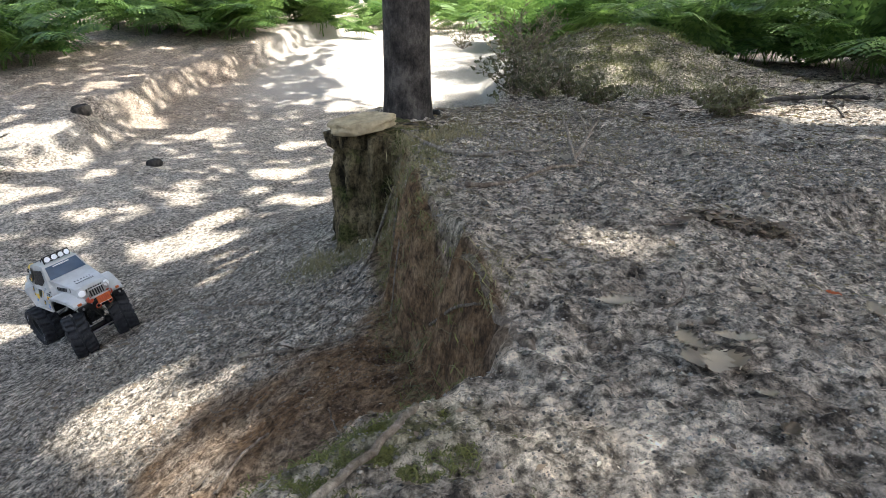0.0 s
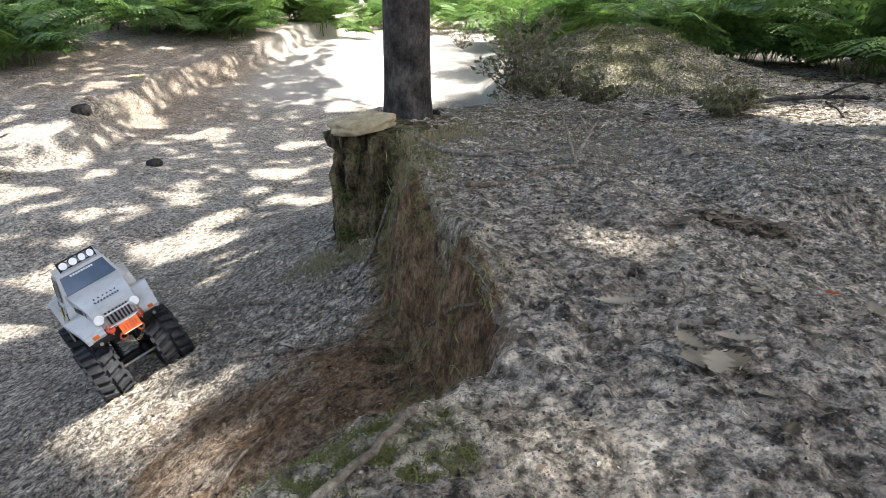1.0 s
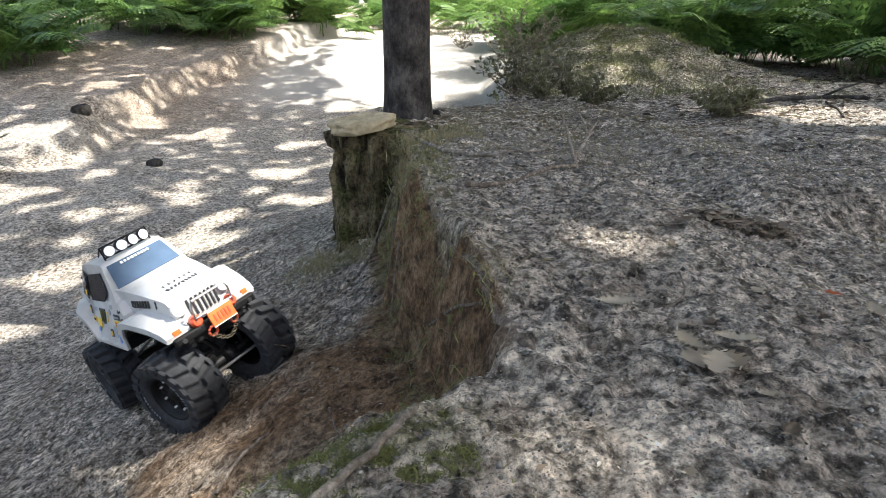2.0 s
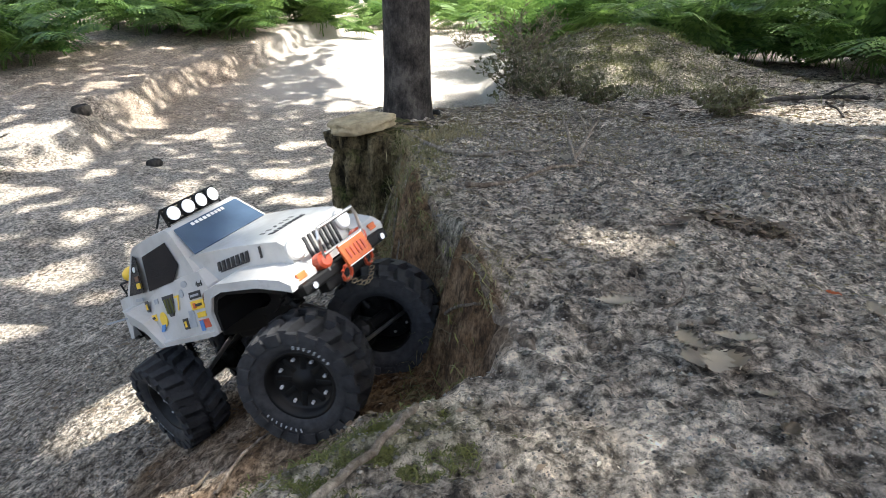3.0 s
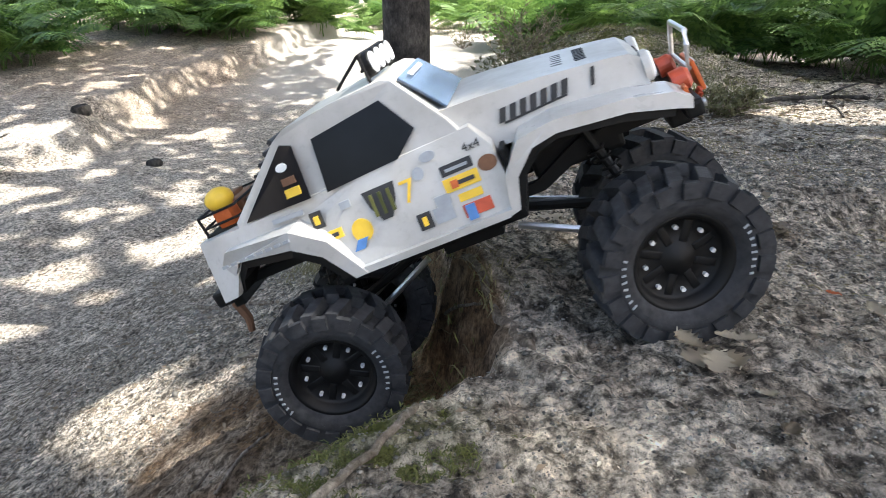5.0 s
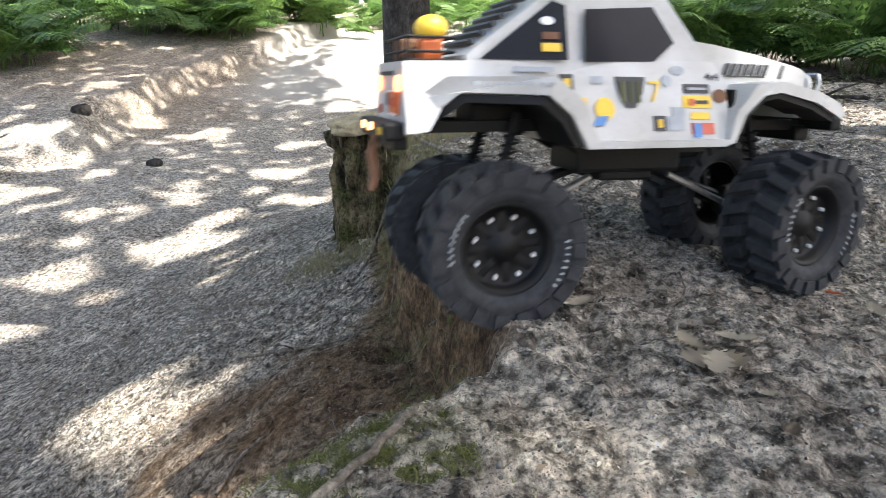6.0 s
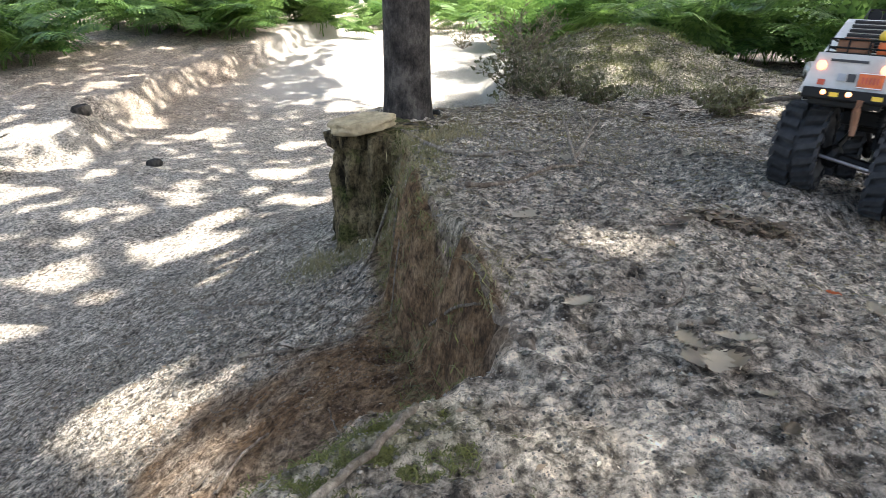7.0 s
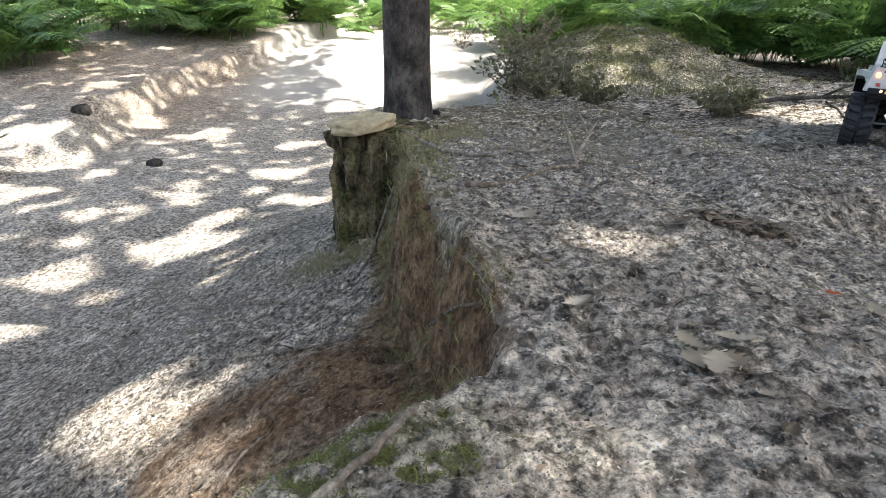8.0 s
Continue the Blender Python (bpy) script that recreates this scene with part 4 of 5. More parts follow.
def heath_bush(x, y, size, seed, label, material=None):
    """A small woody shrub: forking stems with tiny leaves."""
    rng = random.Random(seed)
    bush = tagged(new("heath_bush"), label, "shrub", group="heath bushes")
    bush.matrix_basis = pose(x, y, ground_at(x, y) - 0.01)
    stems = bmesh.new()
    verts, faces = [], []
    for _ in range(16):
        a, out = rng.uniform(0, 6.28), rng.uniform(0.3, 1.0)
        p = Vector((0, 0, 0))
        d = Vector((math.cos(a) * out, math.sin(a) * out, 1.0)).normalized()
        pts = [p.copy()]
        for k in range(5):
            d = (d + Vector((rng.uniform(-0.5, 0.5), rng.uniform(-0.5, 0.5), rng.uniform(-0.3, 0.2)))).normalized()
            p = p + d * size * 0.2
            pts.append(p.copy())
            for _ in range(3):
                e = (d + Vector((rng.uniform(-1, 1), rng.uniform(-1, 1), rng.uniform(-0.5, 0.7)))).normalized()
                end = p + e * size * rng.uniform(0.08, 0.2)
                tube(stems, [p, end], [0.0016, 0.0008], 3)
                for _ in range(4):
                    c = p.lerp(end, rng.uniform(0.3, 1.1))
                    t = Vector((rng.uniform(-1, 1), rng.uniform(-1, 1), rng.uniform(-1, 1))).normalized() * rng.uniform(0.006, 0.014)
                    w = t.orthogonal() * 0.45
                    q = len(verts)
                    verts += [c - t, c + w, c + t, c - w]
                    faces.append((q, q + 1, q + 2, q + 3))
        tube(stems, pts, [0.0045, 0.004, 0.0032, 0.0024, 0.0016, 0.001], 4)
    part("woody_stem", stems, M_TWIG, bush)
    leaves = new("foliage", raw_mesh("foliage", verts, faces, material or M_HEATH))
    leaves.parent = bush
    tagged(leaves, kind="stuff")


for k, (x, y, s) in enumerate(((0.36, 3.25, 0.26), (0.50, 3.55, 0.32), (0.62, 3.10, 0.18), (0.45, 2.85, 0.17), (0.62, 2.60, 0.12), (0.55, 4.4, 0.36), (0.62, 5.2, 0.45))):
    heath_bush(x, y, s, 500 + k, "straggly olive heath bush on the bank")
for k, (x, y, s) in enumerate(((0.98, 2.20, 0.13), (1.04, 2.28, 0.12))):
    heath_bush(x, y, s, 540 + k, "low sprig of heath on leaf litter")
for k, (x, y, s) in enumerate(((0.9, 8.6, 0.5), (0.3, 9.6, 0.4), (-0.3, 10.6, 0.4), (0.7, 7.3, 0.45))):
    heath_bush(x, y, s, 560 + k, "straggly bush at the edge of the sandy track")
stone("bank_stone", 0.014, 0.012, 0.012, pose(-0.025, 2.20, ground_at(-0.025, 2.20) + 0.006), 7.1, M_BLACK, "small dark pine cone beside the trunk", "pine cone")
for k, (x, y, s) in enumerate(((-1.96, 4.2, 0.035), (-2.80, 4.92, 0.05))):
    stone("earth_clod", s * 1.5, s, s * 0.8, pose(x, y, ground_at(x, y) + s * 0.25, 5, -8, 40 * k), 11.0 + k, M_BARK, "lump of bare earth broken from the bank", "earth clod")


# ---- the model truck ----
WHEEL_R, HUB_Z, HUB_X = 0.069, 0.069, 0.157
HUB_Y = {1: 0.050, -1: -0.086}


def side_w(x, z):
    """Half-width of the shell at a place of its side."""
    low = 0.096 - (z - 0.140) * 0.27 if z < 0.186 else (0.0836 - (z - 0.186) * 0.30 if z < 0.212 else 0.0758 - (z - 0.212) * 0.31)
    return low - 0.024 * min(1.0, max(0.0, (-0.10 - x) / 0.135))


def hood_w(x, z):
    return 0.068 - 0.018 * (x - 0.036) / 0.15 - 0.12 * max(0.0, z - 0.205)


def decal(name, outline, material, parent, side=-1, lift=0.0004, width=side_w, label=""):
    """A thin sticker that follows the side of the shell."""
    bm = bmesh.new()
    prism(bm, outline, lambda x, z: side * (width(x, z) + lift + 0.0007), lambda x, z: side * (width(x, z) + lift - 0.0003))
    return part(name, bm, material, parent, label)


def oblong(x, z, w, h, slant=0.0):
    return [(x - w / 2 - slant, z - h / 2), (x + w / 2 - slant, z - h / 2), (x + w / 2 + slant, z + h / 2), (x - w / 2 + slant, z + h / 2)]


def oval(x, z, w, h, n=16):
    return [(x + w / 2 * math.cos(2 * math.pi * k / n), z + h / 2 * math.sin(2 * math.pi * k / n)) for k in range(n)]


def disc(bm, centre, axis, r, depth, sides=20, bevel=0.0):
    """A short cylinder along axis."""
    c, d = Vector(centre), Vector(axis).normalized()
    pts = [c - d * depth / 2, c + d * (depth / 2 - bevel), c + d * depth / 2] if bevel else [c - d * depth / 2, c + d * depth / 2]
    return tube(bm, pts, [r, r, r - bevel] if bevel else [r, r], sides)


def lettering(text, size, material, parent, m, name="lettering"):
    cu = bpy.data.curves.new(name, "FONT")
    cu.body, cu.size, cu.extrude, cu.align_x, cu.align_y = text, size, 0.0003, "CENTER", "CENTER"
    tmp = bpy.data.objects.new(name, cu)
    me = bpy.data.meshes.new_from_object(tmp)
    bpy.data.objects.remove(tmp)
    me.materials.clear()
    me.materials.append(material)
    ob = new(name, me)
    ob.parent = parent
    ob.matrix_basis = m
    return ob


def side_pose(x, z, lift=0.0012):
    """A pose on the right-hand side of the shell, facing outwards."""
    tilt = math.degrees(math.atan2(side_w(x, z - 0.004) - side_w(x, z + 0.004), 0.008))
    return pose(x, -side_w(x, z) - lift, z, 90 - tilt, 0, 0)


def build_shell(truck):
    bm = bmesh.new()
    tub = [(-0.235, 0.208), (-0.16, 0.210), (-0.05, 0.213), (0.048, 0.214), (0.060, 0.195), (0.063, 0.160), (0.055, 0.141), (-0.015, 0.140), (-0.083, 0.139),
           (-0.092, 0.150), (-0.105, 0.168), (-0.125, 0.180), (-0.185, 0.182), (-0.205, 0.172), (-0.217, 0.152), (-0.235, 0.150)]
    prism(bm, tub, side_w)
    hood = [(0.030, 0.232), (0.060, 0.2295), (0.110, 0.223), (0.160, 0.2145), (0.178, 0.2105), (0.186, 0.203), (0.186, 0.163), (0.176, 0.163), (0.174, 0.184), (0.06, 0.186), (0.036, 0.20)]
    prism(bm, hood, hood_w)
    cab = [(0.040, 0.214), (0.034, 0.226), (0.004, 0.268), (-0.004, 0.2720), (-0.050, 0.2725), (-0.100, 0.2700), (-0.114, 0.264), (-0.183, 0.214), (-0.183, 0.206), (0.040, 0.206)]
    prism(bm, cab, side_w)
    round_edges(bm, 0.0045, 3, 0.45)
    shell = part("shell", bm, M_PAINT, truck, "dusty white lexan off-road body with stickers", smooth=False)
    # recess of the load bed
    bm = bmesh.new()
    box(bm, -0.2, 0, 0.2085, 0.058, 0.092, 0.004, 0.001)
    part("bed_floor", bm, M_BLACK, shell)
    for side in (-1, 1):
        decal("door_window", [(-0.082, 0.2105), (-0.078, 0.254), (-0.011, 0.259), (0.008, 0.229), (-0.014, 0.2125)], M_GLASS, shell, side, 0.0002)
        decal("quarter_window", [(-0.172, 0.211), (-0.108, 0.260), (-0.097, 0.256), (-0.098, 0.2115)], M_GLASS, shell, side, 0.0002)
        bm = bmesh.new()
        flare = [(0.056, 0.141), (0.063, 0.172), (0.082, 0.195), (0.110, 0.198), (0.165, 0.189), (0.196, 0.179), (0.207, 0.170), (0.205, 0.162), (0.194, 0.167),
                 (0.162, 0.179), (0.110, 0.188), (0.090, 0.185), (0.072, 0.168), (0.064, 0.143)]
        prism(bm, flare, lambda x, z: side * (0.100 - 0.017 * max(0, (x - 0.10) / 0.105)), lambda x, z: side * 0.044)
        round_edges(bm, 0.003, 2, 0.6)
        fender = part("front_fender", bm, M_PAINT, shell)
        bm = bmesh.new()
        flare = [(-0.237, 0.150), (-0.226, 0.178), (-0.203, 0.196), (-0.120, 0.198), (-0.093, 0.178), (-0.074, 0.140), (-0.086, 0.139), (-0.103, 0.167), (-0.126, 0.183),
                 (-0.192, 0.184), (-0.212, 0.168), (-0.222, 0.149)]
        prism(bm, flare, lambda x, z: side * (0.102 - 0.048 * min(1.0, max(0.0, (-0.15 - x) / 0.085))), lambda x, z: side * 0.046)
        round_edges(bm, 0.003, 2, 0.6)
        part("rear_fender", bm, M_PAINT, shell)
        bm = bmesh.new()
        prism(bm, [(-0.085, 0.139), (0.055, 0.140), (0.059, 0.146), (-0.088, 0.145)], lambda x, z: side * 0.1005, lambda x, z: side * 0.085)
        round_edges(bm, 0.0015, 2, 0.6)
        part("rocker_panel", bm, M_PAINT, shell)
        bm = bmesh.new()
        disc(bm, (0.1880, side * 0.041, 0.195), (1, 0, 0), 0.0125, 0.006, 24, 0.0015)
        bezel = part("headlight_bezel", bm, M_PAINT, shell)
        bm = bmesh.new()
        disc(bm, (0.1910, side * 0.041, 0.195), (1, 0, 0), 0.0105, 0.003, 24, 0.001)
        part("headlight", bm, M_LAMP, shell, "lit round white headlight")
        bm = bmesh.new()
        box(bm, 0.2055, side * 0.064, 0.1715, 0.003, 0.013, 0.008, 0.001)
        part("indicator", bm, M_ORANGE, shell, "orange indicator lens")
        bm = bmesh.new()
        disc(bm, (-0.2365, side * 0.0435, 0.190), (-1, 0, 0), 0.0068, 0.005, 20, 0.001)
        part("tail_light", bm, M_TAIL, shell, "lit orange-red tail light")
        bm = bmesh.new()
        prism(bm, [(0.0625, 0.1435), (0.0705, 0.169), (0.0895, 0.1865), (0.110, 0.1895), (0.1625, 0.1805), (0.1945, 0.1685), (0.192, 0.161), (0.158, 0.173), (0.110, 0.183), (0.094, 0.180), (0.078, 0.166), (0.069, 0.1425)], lambda x, z: side * (0.0965 - 0.017 * max(0, (x - 0.10) / 0.105)), lambda x, z: side * 0.038)
        part("inner_arch", bm, M_BLACK, shell)
        bm = bmesh.new()
        prism(bm, [(-0.090, 0.141), (-0.105, 0.1655), (-0.127, 0.1812), (-0.191, 0.1822), (-0.2105, 0.1665), (-0.2195, 0.150), (-0.214, 0.150), (-0.205, 0.163), (-0.188, 0.176), (-0.130, 0.175), (-0.111, 0.161), (-0.097, 0.141)],
              lambda x, z: side * (0.098 - 0.048 * min(1.0, max(0.0, (-0.15 - x) / 0.085))), lambda x, z: side * 0.030)
        part("inner_arch", bm, M_BLACK, shell)
    bm = bmesh.new()
    box(bm, 0.0660, 0, 0.166, 0.004, 0.176, 0.048, 0.001)
    box(bm, 0.118, 0, 0.1815, 0.108, 0.094, 0.006, 0.001)
    part("firewall", bm, M_BLACK, shell, "black underside of the bonnet and firewall")
    bm = bmesh.new()
    quad = [(0.0335, 0.2305), (0.0045, 0.2655)]
    v = []
    for lift in (0.0035, 0.0015):
        for (x, z), half in ((quad[0], 0.0605), (quad[1], 0.0525)):
            v.append([bm.verts.new((x + lift * 0.82 + 0.0016, s * half, z + lift * 0.57)) for s in (-1, 1)])
    a, b, c, d = v
    for f in ((a[0], a[1], b[1], b[0]), (c[1], c[0], d[0], d[1]), (a[0], c[0], c[1], a[1]), (b[1], d[1], d[0], b[0]), (a[0], b[0], d[0], c[0]), (a[1], c[1], d[1], b[1])):
        bm.faces.new(f)
    screen = part("windscreen", bm, M_SCREEN, shell, "blue-black windscreen, sky reflection in its colour, with a printed sun strip")
    for k in range(9):
        bm = bmesh.new()
        box(bm, 0.0148, -0.030 + k * 0.0062, 0.2640, 0.0045, 0.0042, 0.0006, 0, Matrix.Rotation(radians(50), 3, "Y"))
        part("sun_strip_print", bm, M_WHITE, screen)
    for k in range(7):
        bm = bmesh.new()
        box(bm, 0.1870, -0.0243 + k * 0.0081, 0.187, 0.003, 0.0042, 0.029, 0.001)
        part("grille_slot", bm, M_INK, shell)
    # hood lettering that cannot be read, as bars
    rng = random.Random(9)
    for row, (x, n) in enumerate(((0.085, 8), (0.105, 6), (0.124, 9))):
        for k in range(n):
            bm = bmesh.new()
            zz = 0.2335 - 0.135 * (x + 0.02 - 0.03)
            box(bm, x + 0.02, -0.030 + 0.060 * (k + 0.5) / n, zz - 0.0005, 0.009, 0.0036, 0.0008, 0, Matrix.Rotation(radians(8.0), 3, "Y") @ Matrix.Rotation(radians(rng.uniform(-25, 25)), 3, "Z"))
            part("hood_print", bm, M_INK, shell)
    for k in range(7):
        decal("side_print", oblong(0.075 + k * 0.0085, 0.2085, 0.0052, 0.0105, 0.002), M_INK, shell, -1, 0.0003, hood_w)
    decal("side_print", oblong(0.100, 0.2022, 0.052, 0.0016), M_INK, shell, -1, 0.0003, hood_w)
    decal("vent", oblong(0.148, 0.207, 0.003, 0.013, 0.002), M_INK, shell, -1, 0.0003, hood_w)
    # stickers along the right-hand side
    for x, z, w, h, m in ((-0.101, 0.193, 0.012, 0.014, M_INK), (-0.072, 0.196, 0.010, 0.006, M_GREY), (-0.091, 0.177, 0.016, 0.008, M_YELLOW), (-0.012, 0.160, 0.012, 0.013, M_INK),
                          (0.005, 0.160, 0.017, 0.012, M_GREY), (0.028, 0.1785, 0.030, 0.0105, M_YELLOW), (0.028, 0.190, 0.027, 0.008, M_INK), (0.033, 0.1555, 0.024, 0.010, M_RED),
                          (0.031, 0.1665, 0.020, 0.006, M_YELLOW), (0.008, 0.170, 0.013, 0.008, M_GREY), (-0.128, 0.2035, 0.034, 0.004, M_GREY)):
        decal("sticker", oblong(x, z, w, h), m, shell)
    for x, z, w, h, m in ((-0.101, 0.193, 0.005, 0.007, M_YELLOW), (-0.012, 0.160, 0.004, 0.007, M_YELLOW), (0.022, 0.1785, 0.006, 0.006, M_ORANGE), (0.032, 0.1785, 0.014, 0.003, M_INK),
                          (0.028, 0.190, 0.019, 0.0022, M_GREY), (0.027, 0.154, 0.008, 0.012, M_BLUE), (-0.091, 0.177, 0.009, 0.003, M_INK)):
        decal("sticker_print", oblong(x, z, w, h), m, shell, -1, 0.0014)
    decal("sticker", [(-0.055, 0.199), (-0.025, 0.199), (-0.028, 0.186), (-0.036, 0.173), (-0.045, 0.173), (-0.052, 0.186)], M_INK, shell)
    for dx in (-0.048, -0.040, -0.032):
        decal("sticker_print", oblong(dx, 0.1865, 0.0028, 0.018), M_MOSS, shell, -1, 0.0014)
    decal("sticker", oval(-0.066, 0.172, 0.019, 0.019), M_YELLOW, shell)
    decal("sticker_print", oblong(-0.071, 0.162, 0.010, 0.008, 0.003), M_BLUE, shell, -1, 0.0014)
    decal("sticker", oval(0.0525, 0.184, 0.016, 0.012), M_BROWN, shell)
    decal("sticker", oval(-0.003, 0.196, 0.010, 0.010), M_GREY, shell)
    decal("sticker", oval(0.009, 0.2055, 0.014, 0.008), M_GREY, shell)
    decal("sticker_print", oval(-0.114, 0.243, 0.012, 0.007), M_WHITE, shell, -1, 0.0014)
    decal("sticker_print", oblong(-0.112, 0.231, 0.014, 0.006), M_BROWN, shell, -1, 0.0014)
    decal("sticker_print", oblong(-0.112, 0.2215, 0.016, 0.007), M_YELLOW, shell, -1, 0.0014)
    for k in range(8):
        bm = bmesh.new()
        box(bm, -0.188 + k * 0.009, -0.103, 0.1915, 0.006, 0.001, 0.0026)
        part("fender_print", bm, M_GREY, shell)
    lettering("7", 0.027, M_YELLOW, shell, side_pose(-0.016, 0.186), "number_seven")
    lettering("4x4", 0.010, M_INK, shell, side_pose(0.045, 0.2005), "four_by_four")
    # roof lights
    bm = bmesh.new()
    for z in (0.276, 0.295):
        tube(bm, [(-0.016, -0.042, z), (-0.016, 0.046, z)], 0.0016, 6)
    for y in (-0.042, 0.046):
        tube(bm, [(-0.016, y, 0.272), (-0.016, y, 0.2955)], 0.0016, 6)
        tube(bm, [(-0.016, y, 0.2955), (-0.045, y, 0.278)], 0.0014, 6)
    rack = part("light_rack", bm, M_BLACK, truck, "black roof rack of four round spotlights")
    for k in range(4):
        y = -0.0315 + 0.0222 * k
        bm = bmesh.new()
        disc(bm, (-0.0135, y, 0.2855), (1, 0, 0), 0.0104, 0.009, 20, 0.001)
        can = part("lamp_housing", bm, M_BLACK, rack)
        bm = bmesh.new()
        disc(bm, (-0.0085, y, 0.2855), (1, 0, 0), 0.0088, 0.002, 20, 0.0006)
        part("lamp_lens", bm, M_LAMP, rack)
    # tailgate
    for x, y, z, w, h, m in ((-0.2365, 0.006, 0.1985, 0.052, 0.0035, M_INK), (-0.2365, -0.004, 0.176, 0.010, 0.011, M_INK), (-0.2365, 0.010, 0.176, 0.012, 0.010, M_GREY),
                             (-0.2365, 0.038, 0.167, 0.011, 0.008, M_RED)):
        bm = bmesh.new()
        box(bm, x, y, z, 0.0012, w, h)
        part("tailgate_sticker", bm, m, shell)
    bm = bmesh.new()
    box(bm, -0.2372, -0.0285, 0.174, 0.0025, 0.031, 0.0215, 0.0008)
    plate = part("number_plate", bm, M_ORANGE, shell, "orange number plate with white border")
    for dz in (-0.0105, 0.0105):
        bm = bmesh.new()
        box(bm, -0.2388, -0.0285, 0.174 + dz * 0.92, 0.0008, 0.030, 0.0013)
        part("plate_border", bm, M_WHITE, plate)
    for k in range(5):
        bm = bmesh.new()
        box(bm, -0.2388, -0.0375 + k * 0.0046, 0.174, 0.0008, 0.0028, 0.009)
        part("plate_bar", bm, M_RED, plate)
    # load in the bed and the cage behind the cab
    bm = bmesh.new()
    box(bm, -0.212, 0.010, 0.219, 0.032, 0.044, 0.018, 0.003)
    box(bm, -0.214, 0.008, 0.229, 0.012, 0.036, 0.006, 0.002)
    part("cargo_bag", bm, M_BROWN, truck, "dark red-brown load in the bed")
    bm = bmesh.new()
    bmesh.ops.create_uvsphere(bm, u_segments=18, v_segments=12, radius=0.013)
    for v in bm.verts:
        v.co = Vector((v.co.x * 1.1 - 0.205, v.co.y - 0.030, v.co.z * 0.85 + 0.236))
    cap = part("load_cap", bm, M_YELLOW, truck, "round yellow cap on the load", smooth=True)
    bm = bmesh.new()
    box(bm, -0.206, -0.030, 0.219, 0.020, 0.020, 0.020, 0.005)
    part("load_canister", bm, M_ORANGE, truck)
    bm = bmesh.new()
    for z in (0.2165, 0.228):
        tube(bm, [(-0.229, -0.042, z), (-0.229, 0.042, z), (-0.188, 0.042, z), (-0.188, -0.042, z), (-0.229, -0.042, z)], 0.0014, 6)
    for y in (-0.042, -0.014, 0.014, 0.042):
        tube(bm, [(-0.229, y, 0.207), (-0.229, y, 0.228)], 0.0014, 6)
    part("bed_rail", bm, M_BLACK, truck)
    for k in range(6):
        f = (k + 0.7) / 6.5
        bm = bmesh.new()
        tube(bm, [(-0.118 - 0.062 * f, -0.040, 0.2685 - 0.0485 * f), (-0.118 - 0.062 * f, 0.040, 0.2685 - 0.0485 * f)], 0.0028, 6)
        part("rear_window_slat", bm, M_INK, shell)
    return shell


